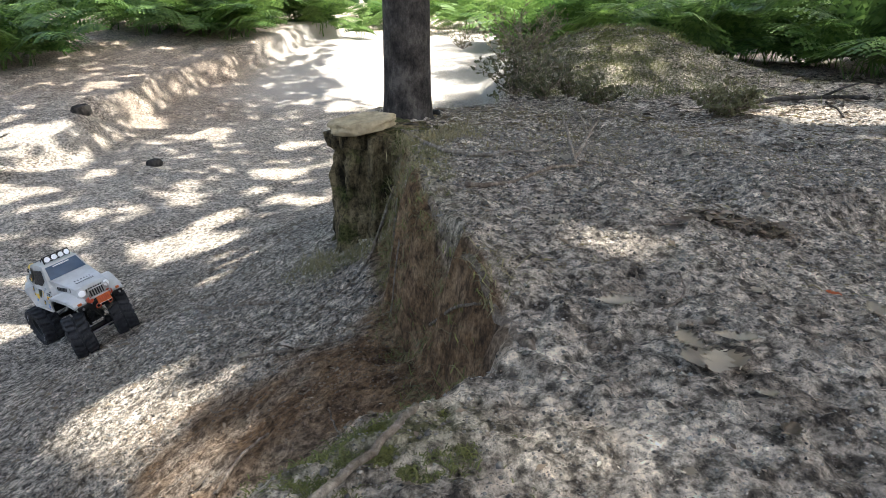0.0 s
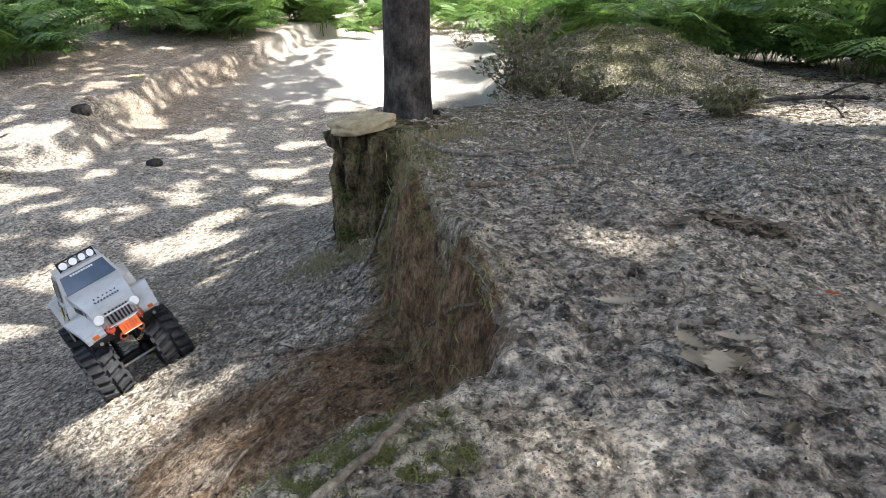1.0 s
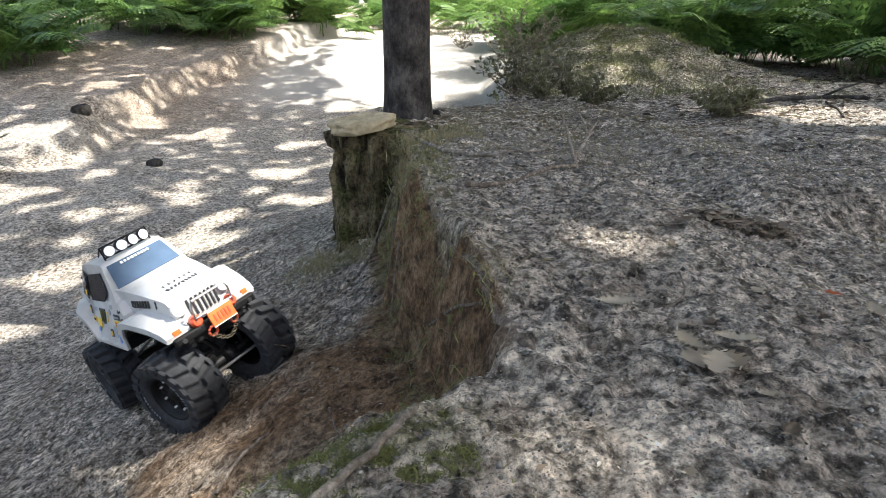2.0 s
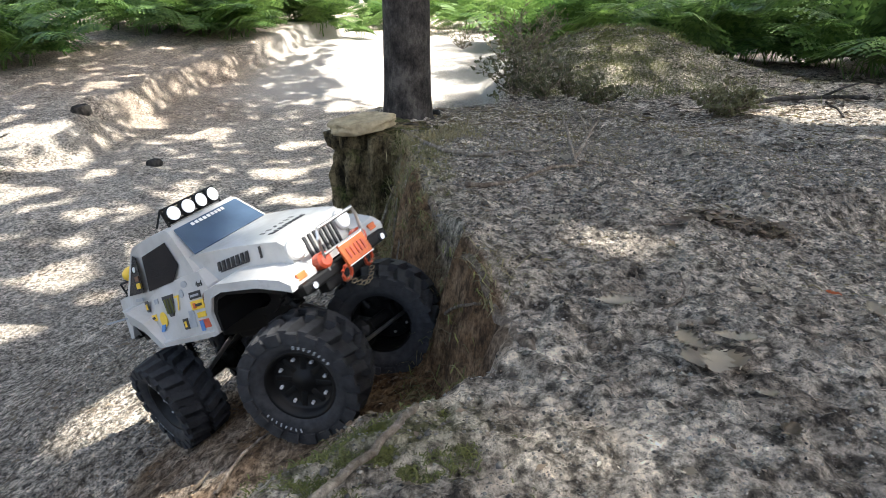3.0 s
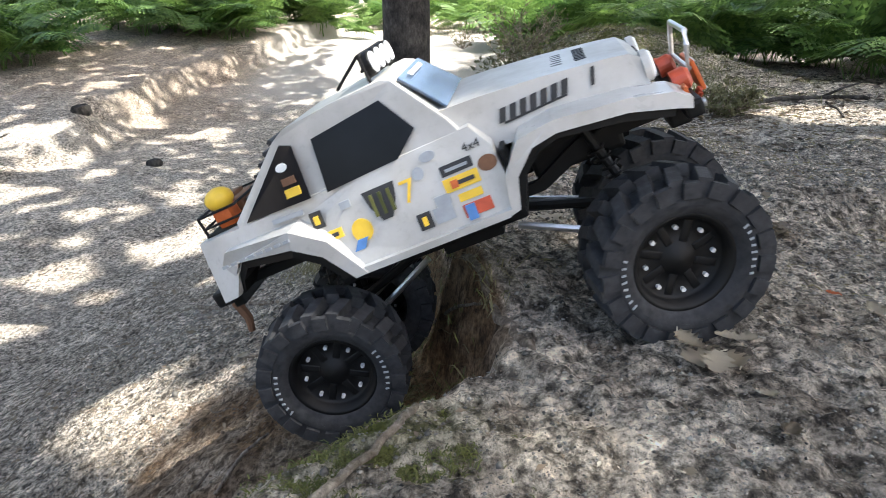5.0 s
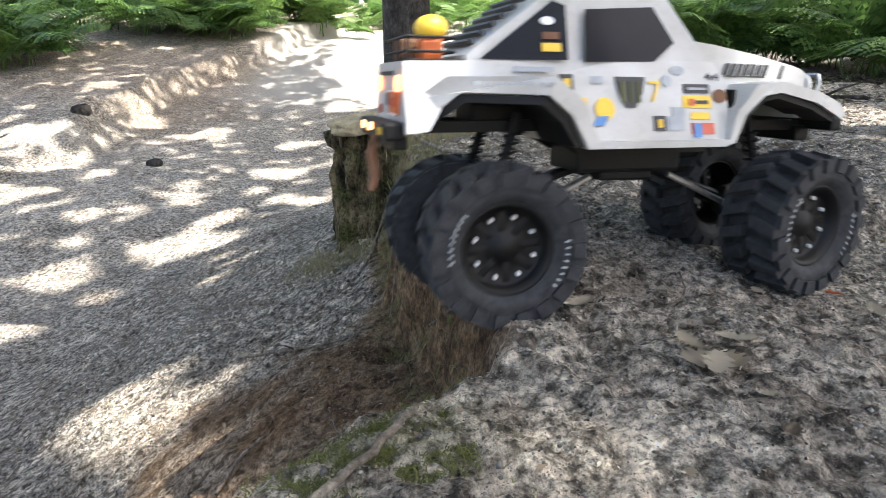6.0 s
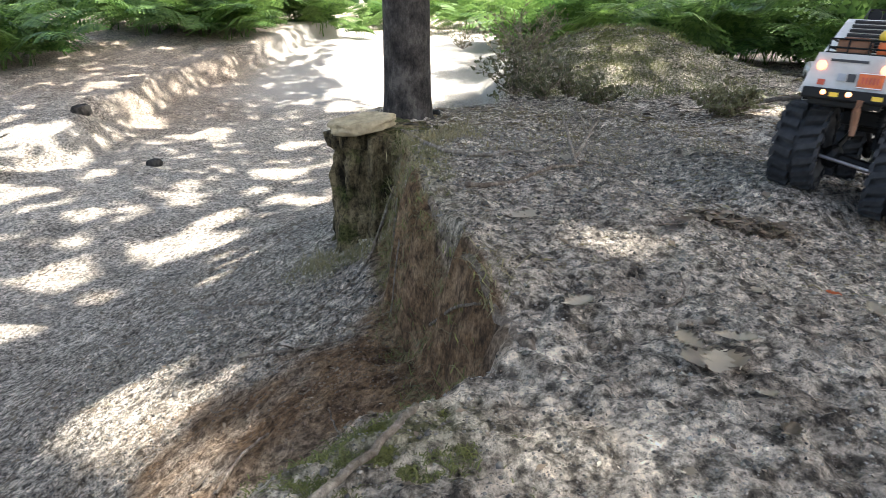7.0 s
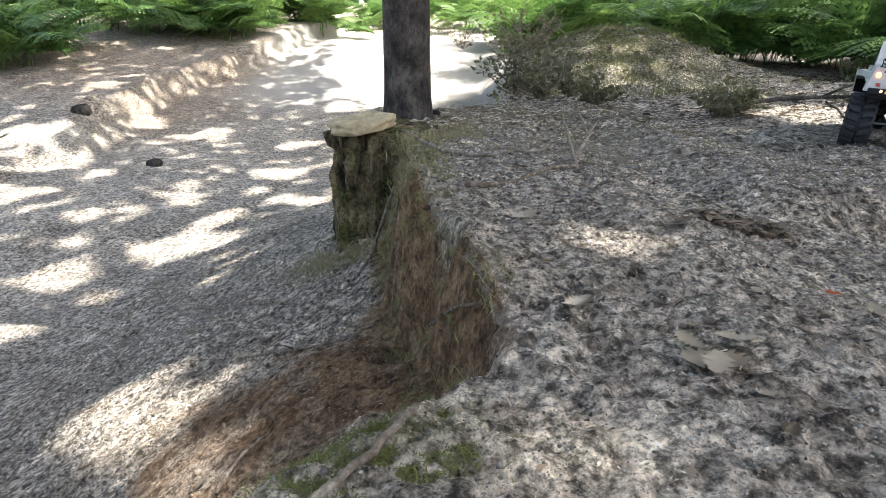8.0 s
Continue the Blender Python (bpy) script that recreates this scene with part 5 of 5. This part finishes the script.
def build_bumpers(truck):
    bm = bmesh.new()
    box(bm, 0.207, 0, 0.158, 0.014, 0.150, 0.013, 0.003)
    box(bm, 0.199, 0, 0.147, 0.018, 0.086, 0.016, 0.003)
    front = part("front_bumper", bm, M_BLACK, truck, "black winch bumper with hoop and orange plate")
    bm = bmesh.new()
    hoop = [(0.212, -0.034, 0.160), (0.220, -0.034, 0.196), (0.222, -0.030, 0.206), (0.222, 0.030, 0.206), (0.220, 0.034, 0.196), (0.212, 0.034, 0.160)]
    tube(bm, hoop, 0.0022, 8)
    tube(bm, [(0.217, -0.034, 0.178), (0.217, 0.034, 0.178)], 0.0018, 8)
    part("hoop", bm, M_STEEL, front, "bent steel bull bar")
    bm = bmesh.new()
    box(bm, 0.224, 0.003, 0.166, 0.0035, 0.044, 0.026, 0.001, Matrix.Rotation(radians(-8), 3, "Y"))
    plate = part("number_plate", bm, M_ORANGE, front, "orange number plate with a pale border")
    for k in range(5):
        bm = bmesh.new()
        box(bm, 0.2264, -0.0105 + k * 0.0066, 0.166, 0.0008, 0.0035, 0.012, 0, Matrix.Rotation(radians(-8), 3, "Y"))
        part("plate_bar", bm, M_RED, plate)
    for dz in (-0.0122, 0.0122):
        bm = bmesh.new()
        box(bm, 0.2262 - dz * 0.14, 0.003, 0.166 + dz, 0.0008, 0.043, 0.0012)
        part("plate_border", bm, M_WHITE, plate)
    for side in (-1, 1):
        bm = bmesh.new()
        disc(bm, (0.209, side * 0.033, 0.172), (1, 0, 0.1), 0.0095, 0.014, 20, 0.003)
        part("fog_lamp", bm, M_RED, front, "red-orange covered fog lamp")
        bm = bmesh.new()
        ring = [(0.219 + 0.003 * math.sin(a), side * 0.020 + 0.007 * math.cos(a), 0.148 + 0.008 * math.sin(a)) for a in [2 * math.pi * k / 10 for k in range(11)]]
        tube(bm, ring, 0.0022, 6)
        part("shackle", bm, M_RED, front, "red tow shackle")
        bm = bmesh.new()
        disc(bm, (0.2155, side * 0.062, 0.157), (1, 0, 0), 0.0036, 0.003, 12)
        part("small_lamp", bm, M_STEEL, front)
    for k in range(9):
        bm = bmesh.new()
        f = k / 8
        c = Vector((0.219, 0.022 - 0.044 * f, 0.142 - 0.016 * math.sin(math.pi * f)))
        ring = []
        for a in range(7):
            t = 2 * math.pi * a / 6
            ring.append(c + Vector((0.0012 * math.cos(t) if k % 2 else 0.0030 * math.cos(t) * 0.3, 0.0036 * math.cos(t), 0.0022 * math.sin(t))))
        tube(bm, ring, 0.0008, 5)
        part("chain_link", bm, M_CHAIN, front)
    bm = bmesh.new()
    box(bm, -0.244, 0, 0.151, 0.018, 0.118, 0.016, 0.003)
    box(bm, -0.236, 0, 0.141, 0.012, 0.100, 0.012, 0.002)
    rear = part("rear_bumper", bm, M_BLACK, truck, "black rear bumper with two small lit lamps")
    for y, m in ((0.026, M_SPOT), (-0.010, M_SPOT)):
        bm = bmesh.new()
        disc(bm, (-0.2540, y, 0.153), (-1, 0, 0), 0.0036, 0.004, 12)
        part("reverse_light", bm, m, rear, "small lit orange-white lamp")
    for y in (0.010, -0.045):
        bm = bmesh.new()
        box(bm, -0.2535, y, 0.151, 0.001, 0.013, 0.006)
        part("bumper_sticker", bm, M_YELLOW, rear)
    bm = bmesh.new()
    tube(bm, [(-0.252, -0.026, 0.146), (-0.257, -0.026, 0.132), (-0.254, -0.027, 0.112), (-0.258, -0.029, 0.098)], [0.0045, 0.0052, 0.0046, 0.0035], 8)
    part("tow_strap", bm, M_BROWN, rear, "brown tow strap hanging from the bumper")


def build_chassis(truck):
    for side in (-1, 1):
        bm = bmesh.new()
        prism(bm, [(-0.225, 0.148), (-0.10, 0.150), (-0.06, 0.128), (0.08, 0.128), (0.13, 0.150), (0.205, 0.150), (0.205, 0.160), (0.12, 0.160), (0.075, 0.138), (-0.06, 0.138), (-0.10, 0.160), (-0.225, 0.158)],
              lambda x, z: side * 0.036, lambda x, z: side * 0.030)
        part("frame_rail", bm, M_BLACK, truck)
        for x, tag in ((HUB_X, "front"), (-HUB_X, "rear")):
            s = 1 if x > 0 else -1
            bm = bmesh.new()
            tube(bm, [(x - s * 0.006, side * 0.044, 0.078), (x - s * 0.030, side * 0.042, 0.166)], 0.0042, 8)
            shock = part("shock_absorber", bm, M_BLACK, truck, "black coil-over shock absorber")
            bm = bmesh.new()
            helix = []
            for k in range(57):
                f = k / 56
                p = Vector((x - s * (0.010 + 0.017 * f), side * (0.044 - 0.002 * f), 0.092 + 0.058 * f))
                a = f * 14 * math.pi
                helix.append(p + Vector((0.0078 * math.cos(a), 0.0078 * math.sin(a), 0)))
            tube(bm, helix, 0.0012, 5)
            part("coil_spring", bm, M_BLACK, shock)
            bm = bmesh.new()
            tube(bm, [(x - s * 0.01, side * 0.045, 0.060), (s * 0.045, side * 0.034, 0.106)], 0.0032, 8)
            part("suspension_link", bm, M_STEEL, truck, "silver suspension link rod")
    bm = bmesh.new()
    box(bm, 0.0, 0, 0.122, 0.115, 0.068, 0.026, 0.004)
    box(bm, 0.0, 0, 0.106, 0.060, 0.058, 0.012, 0.003)
    part("gearbox_skid", bm, M_BLACK, truck)
    bm = bmesh.new()
    box(bm, 0.115, 0.0, 0.150, 0.080, 0.056, 0.028, 0.004)
    part("battery_tray", bm, M_BLACK, truck)
    bm = bmesh.new()
    box(bm, -0.12, 0.0, 0.165, 0.090, 0.056, 0.022, 0.004)
    part("receiver_box", bm, M_BLACK, truck)
    for s in (-1, 1):
        bm = bmesh.new()
        tube(bm, [(s * 0.035, 0.004, 0.112), (s * 0.140, 0.006, 0.076)], [0.0055, 0.0045], 8)
        part("drive_shaft", bm, M_BLACK, truck)


def build_axle(truck, x, front):
    """Solid axle: its origin is the middle of the axle."""
    bm = bmesh.new()
    tube(bm, [(0, -0.064, 0), (0, 0.064, 0)], 0.0085, 12)
    made = bmesh.ops.create_icosphere(bm, subdivisions=2, radius=0.0195)["verts"]
    for v in made:
        v.co = Vector((v.co.x, v.co.y * 0.75 + 0.006, v.co.z))
    for side in (-1, 1):
        box(bm, 0, side * 0.062, 0, 0.020, 0.012, 0.030, 0.003)
    axle = part("front_axle" if front else "rear_axle", bm, M_BLACK, truck, at=pose(x, 0, HUB_Z))
    bm = bmesh.new()
    s = 1 if front else -1
    tube(bm, [(s * 0.026, -0.058, -0.002), (s * 0.026, 0.058, -0.002)], 0.0026, 8)
    part("tie_rod", bm, M_STEEL, axle, "bright steel tie rod")
    return axle


def revolve(bm, profile, segments, closed=False):
    """Revolve (y, r) about the y axis."""
    rings = []
    for k in range(segments):
        a = 2 * math.pi * k / segments
        rings.append([bm.verts.new((r * math.cos(a), y, r * math.sin(a))) for y, r in profile])
    n = len(profile)
    for k in range(segments):
        a, b = rings[k], rings[(k + 1) % segments]
        for j in range(n if closed else n - 1):
            bm.faces.new((a[j], a[(j + 1) % n], b[(j + 1) % n], b[j]))
    return bm


def wheel_meshes():
    """Tyre, rim, bolt and sidewall letter meshes, shared by the four wheels; the outer face looks to +y."""
    bm = bmesh.new()
    prof = [(-0.022, 0.038), (-0.028, 0.043), (-0.0315, 0.051), (-0.0300, 0.0555), (-0.026, 0.0595), (-0.013, 0.0612), (0.013, 0.0612), (0.026, 0.0595),
            (0.0300, 0.0555), (0.0315, 0.051), (0.028, 0.043), (0.022, 0.038)]
    revolve(bm, prof, 56)
    tyre = mesh_of("tyre", bm, M_RUBBER, True)
    lugs = []
    for k in range(19):
        for side in (-1, 1):
            bm = bmesh.new()
            a = 2 * math.pi * (k + (0.5 if side > 0 else 0)) / 19
            turn = Matrix.Rotation(-a, 3, "Y")
            made = bmesh.ops.create_cube(bm, size=1.0)["verts"]
            for v in made:
                p = v.co
                top = p.z > 0
                y = side * (0.0165 + p.y * (0.0285 if not top else 0.0260))
                x = p.x * (0.0138 if not top else 0.0102) + (abs(y) - 0.015) * 0.30
                z = 0.0585 + (p.z + 0.5) * 0.0125 - (0.0030 if abs(y) > 0.025 and top else 0) - (0.010 if abs(y) > 0.025 and not top else 0)
                v.co = turn @ Vector((x, y, z))
            made = bmesh.ops.create_cube(bm, size=1.0)["verts"]
            turn = Matrix.Rotation(-a - 0.10, 3, "Y")
            for v in made:
                p = v.co
                v.co = turn @ Vector((p.x * 0.0125, side * (0.0305 + p.y * 0.0060), 0.0598 + p.z * 0.0120))
            lugs.append(mesh_of("tread_lug", bm, M_RUBBER))
    bm = bmesh.new()
    revolve(bm, [(-0.020, 0.036), (-0.020, 0.041), (0.0, 0.036), (0.019, 0.0385), (0.0225, 0.0415), (0.0245, 0.0405), (0.0235, 0.0365), (0.015, 0.0345), (0.0122, 0.0325), (0.0118, 0.014), (0.0160, 0.011), (0.0172, 0.0)], 40)
    rim = mesh_of("rim", bm, M_BLACK, True)
    bm = bmesh.new()
    box(bm, 0.0225, 0.0112, 0, 0.018, 0.0030, 0.0070, 0.0012)
    spoke = mesh_of("spoke", bm, M_BLACK, True)
    bm = bmesh.new()
    tube(bm, [(0, -0.002, 0), (0, 0.0030, 0)], 0.0019, 6)
    bolt = mesh_of("bolt", bm, M_BOLT)
    letters = []
    rng = random.Random(2)
    for start in (0.35, 3.5):
        bm = bmesh.new()
        for k in range(8):
            a = start + k * 0.115
            h = 0.0042 if k not in (0, 4) else 0.0056
            box(bm, 0.0498 * math.cos(a), 0.0318, 0.0498 * math.sin(a), h * 0.8, 0.0006, 0.0017, 0, Matrix.Rotation(-a, 3, "Y") @ Matrix.Rotation(rng.uniform(-0.3, 0.3), 3, "Y"))
        letters.append(mesh_of("sidewall_print", bm, M_GREY))
    return tyre, rim, bolt, letters, lugs, spoke


WHEEL_MESH = wheel_meshes()


def build_wheel(truck, x, y):
    tyre, rim, bolt, letters, lugs, spoke = WHEEL_MESH
    wheel = new("wheel", rim)
    wheel.parent = truck
    tagged(wheel, "black eight-spoke wheel with dusty chunky tyre")
    for name, me in (("tyre", tyre), ("sidewall_print", letters[0]), ("sidewall_print", letters[1])):
        o = new(name, me)
        o.parent = wheel
    for me in lugs:
        o = new("tread_lug", me)
        o.parent = wheel
    for k in range(8):
        o = new("spoke", spoke)
        o.parent = wheel
        o.matrix_basis = Matrix.Rotation(-2 * math.pi * (k + 0.5) / 8, 4, "Y")
    for k in range(8):
        a = 2 * math.pi * k / 8
        o = new("bolt", bolt)
        o.parent = wheel
        o.matrix_basis = pose(0.0268 * math.cos(a), 0.0128, 0.0268 * math.sin(a))
    wheel.matrix_basis = pose(x, y, HUB_Z, 0, 0, 0 if y > 0 else 180)
    return wheel


def build_truck():
    truck = tagged(new("model_truck"), "white radio-controlled off-road model truck with huge dusty tyres", "model truck")
    build_shell(truck)
    build_bumpers(truck)
    build_chassis(truck)
    axles = [build_axle(truck, HUB_X, True), build_axle(truck, -HUB_X, False)]
    wheels = {(sx, sy): build_wheel(truck, sx * HUB_X, HUB_Y[sy]) for sx in (1, -1) for sy in (1, -1)}
    return truck, axles, wheels


TRUCK, AXLES, WHEELS = build_truck()


def narrow(thing, share):
    """Bring the shell's far half in: its centre line lies a little off the frame's."""
    for ob in thing.children:
        if ob in AXLES or ob in WHEELS.values():
            continue
        if ob.matrix_basis == Matrix.Identity(4):
            for v in ob.data.vertices if ob.type == "MESH" else ():
                if v.co.y > 0.0:
                    v.co.y *= share
            narrow(ob, share)
        elif ob.matrix_basis.translation.y > 0.0:
            m = ob.matrix_basis.copy()
            m.translation.y *= share
            ob.matrix_basis = m


narrow(TRUCK, 0.86)


# ---- movement ----
from mathutils import Quaternion

DRIVE = [(0.0, -1.187, 1.915, -0.693, 10.2, -7.5, -38.7), (0.5, -0.902, 1.569, -0.557, 21.3, -6.8, -52.5), (1.0, -0.737, 1.361, -0.478, 19.0, -7.7, -51.0),
         (1.5, -0.571, 1.152, -0.394, 16.4, -9.6, -47.5), (2.2, -0.392, 0.962, -0.295, 13.2, -14.2, -41.5), (2.8, -0.234, 0.794, -0.203, 10.9, -19.7, -37.0), (3.0, -0.189, 0.748, -0.172, 11.2, -23.9, -36.5),
         (3.2, -0.149, 0.711, -0.141, 12.3, -28.0, -35.9), (3.5, -0.107, 0.672, -0.101, 15.0, -34.3, -35.5), (3.7, -0.087, 0.655, -0.080, 15.6, -36.5, -34.0),
         (4.0, -0.039, 0.624, -0.048, 12.8, -37.3, -29.8), (4.5, 0.025, 0.586, -0.012, 9.2, -33.6, -24.5), (4.7, 0.055, 0.568, 0.003, 6.9, -31.4, -19.7),
         (5.2, 0.080, 0.592, 0.026, 6.8, -20.0, -2.0), (5.8, 0.110, 0.626, 0.048, 6.4, -6.4, 17.8), (6.0, 0.173, 0.631, 0.048, -4.8, 2.5, 16.8), (6.2, 0.246, 0.655, 0.042, -4.0, 6.5, 27.0),
         (6.5, 0.382, 0.765, 0.026, -2.6, 9.8, 34.7), (6.8, 0.579, 0.965, 0.004, 0.9, 9.0, 42.8), (7.0, 0.714, 1.081, 0.021, 3.0, 7.0, 47.0), (7.2, 0.812, 1.205, 0.015, 3.2, 6.0, 50.9),
         (7.5, 0.978, 1.410, -0.011, 3.6, 4.0, 54.3), (7.8, 1.141, 1.630, -0.020, 4.0, 3.4, 55.1), (8.0, 1.210, 1.755, -0.028, 4.2, 3.0, 55.7)]
STEER = [(0.0, -16.0), (0.5, -4.0), (1.5, 6.0), (2.6, 22.0), (3.1, 26.0), (3.6, 20.0), (4.5, 14.0), (5.5, 12.0), (6.2, 10.0), (8.0, 6.0)]
REAR_STEER = [(0.0, 0.0), (1.5, 0.0), (2.7, -6.0), (3.5, -8.0), (4.0, 0.0), (4.5, 16.0), (4.8, 14.0), (5.8, -8.0), (6.5, 0.0), (7.0, 3.0), (8.0, 1.0)]
SLIP = [(0.0, 1.0), (2.7, 1.0), (3.2, 1.2), (4.7, 1.4), (5.7, 2.0), (6.1, 1.0), (8.0, 1.0)]


def motions():
    walk(TRUCK, [(r[0], pose(*r[1:])) for r in DRIVE])
    keys = TRUCK.animation_data
    curves = keys.action.layers[0].strips[0].channelbag(keys.action_slot).fcurves
    times = [k / 20 for k in range(161)]
    rows = {w: [] for w in WHEELS}
    axle_rows = ([], [])
    spin, last = 0.0, None
    for t in times:
        f = 1 + t * FPS
        loc = Vector([curves.find("location", index=k).evaluate(f) for k in range(3)])
        q = Matrix.LocRotScale(loc, Quaternion([curves.find("rotation_quaternion", index=k).evaluate(f) for k in range(4)]).normalized(), None)
        if last is not None:
            spin += (loc - last).length / WHEEL_R * float(np.interp(t, *zip(*SLIP)))
        last = loc
        drop = {}
        for sx, sy in WHEELS:
            hub = q @ Vector((sx * HUB_X, HUB_Y[sy], HUB_Z))
            low = q @ Vector((sx * HUB_X, HUB_Y[sy], 0.012)) - Vector((0, 0, 0.006))
            want = ground_at(low.x, low.y) - low.z
            drop[sx, sy] = max(-0.020, min(0.018, want * 0.6))
        for (sx, sy) in WHEELS:
            steer = float(np.interp(t, *zip(*(STEER if sx > 0 else REAR_STEER))))
            m = Matrix.Translation((sx * HUB_X, HUB_Y[sy], HUB_Z + drop[sx, sy])) @ Matrix.Rotation(radians(steer + (0 if sy > 0 else 180)), 4, "Z")
            rows[sx, sy].append((t, m @ Matrix.Rotation(spin * (1 if sy > 0 else -1), 4, "Y")))
        for k, sx in enumerate((1, -1)):
            a, b = drop[sx, 1], drop[sx, -1]
            axle_rows[k].append((t, Matrix.Translation((sx * HUB_X, 0, HUB_Z + (a + b) / 2)) @ Matrix.Rotation(math.atan2(a - b, 0.136), 4, "X")))
    for w, r in rows.items():
        walk(WHEELS[w], r)
    for leaf, x, y, turn in ((LEAF_NEAR, 0.119, 0.497, 35.0), (LEAF_FAR, 0.104, 0.766, 50.0)):
        home = leaf.matrix_basis.copy()
        moved = pose(x, y, ground_at(x, y, True) + 0.003, 0, 0, turn)
        walk(leaf, [(0.0, home), (4.9, home), (5.3, moved), (8.0, moved)])
    for axle, r in zip(AXLES, axle_rows):
        walk(axle, r)


motions()
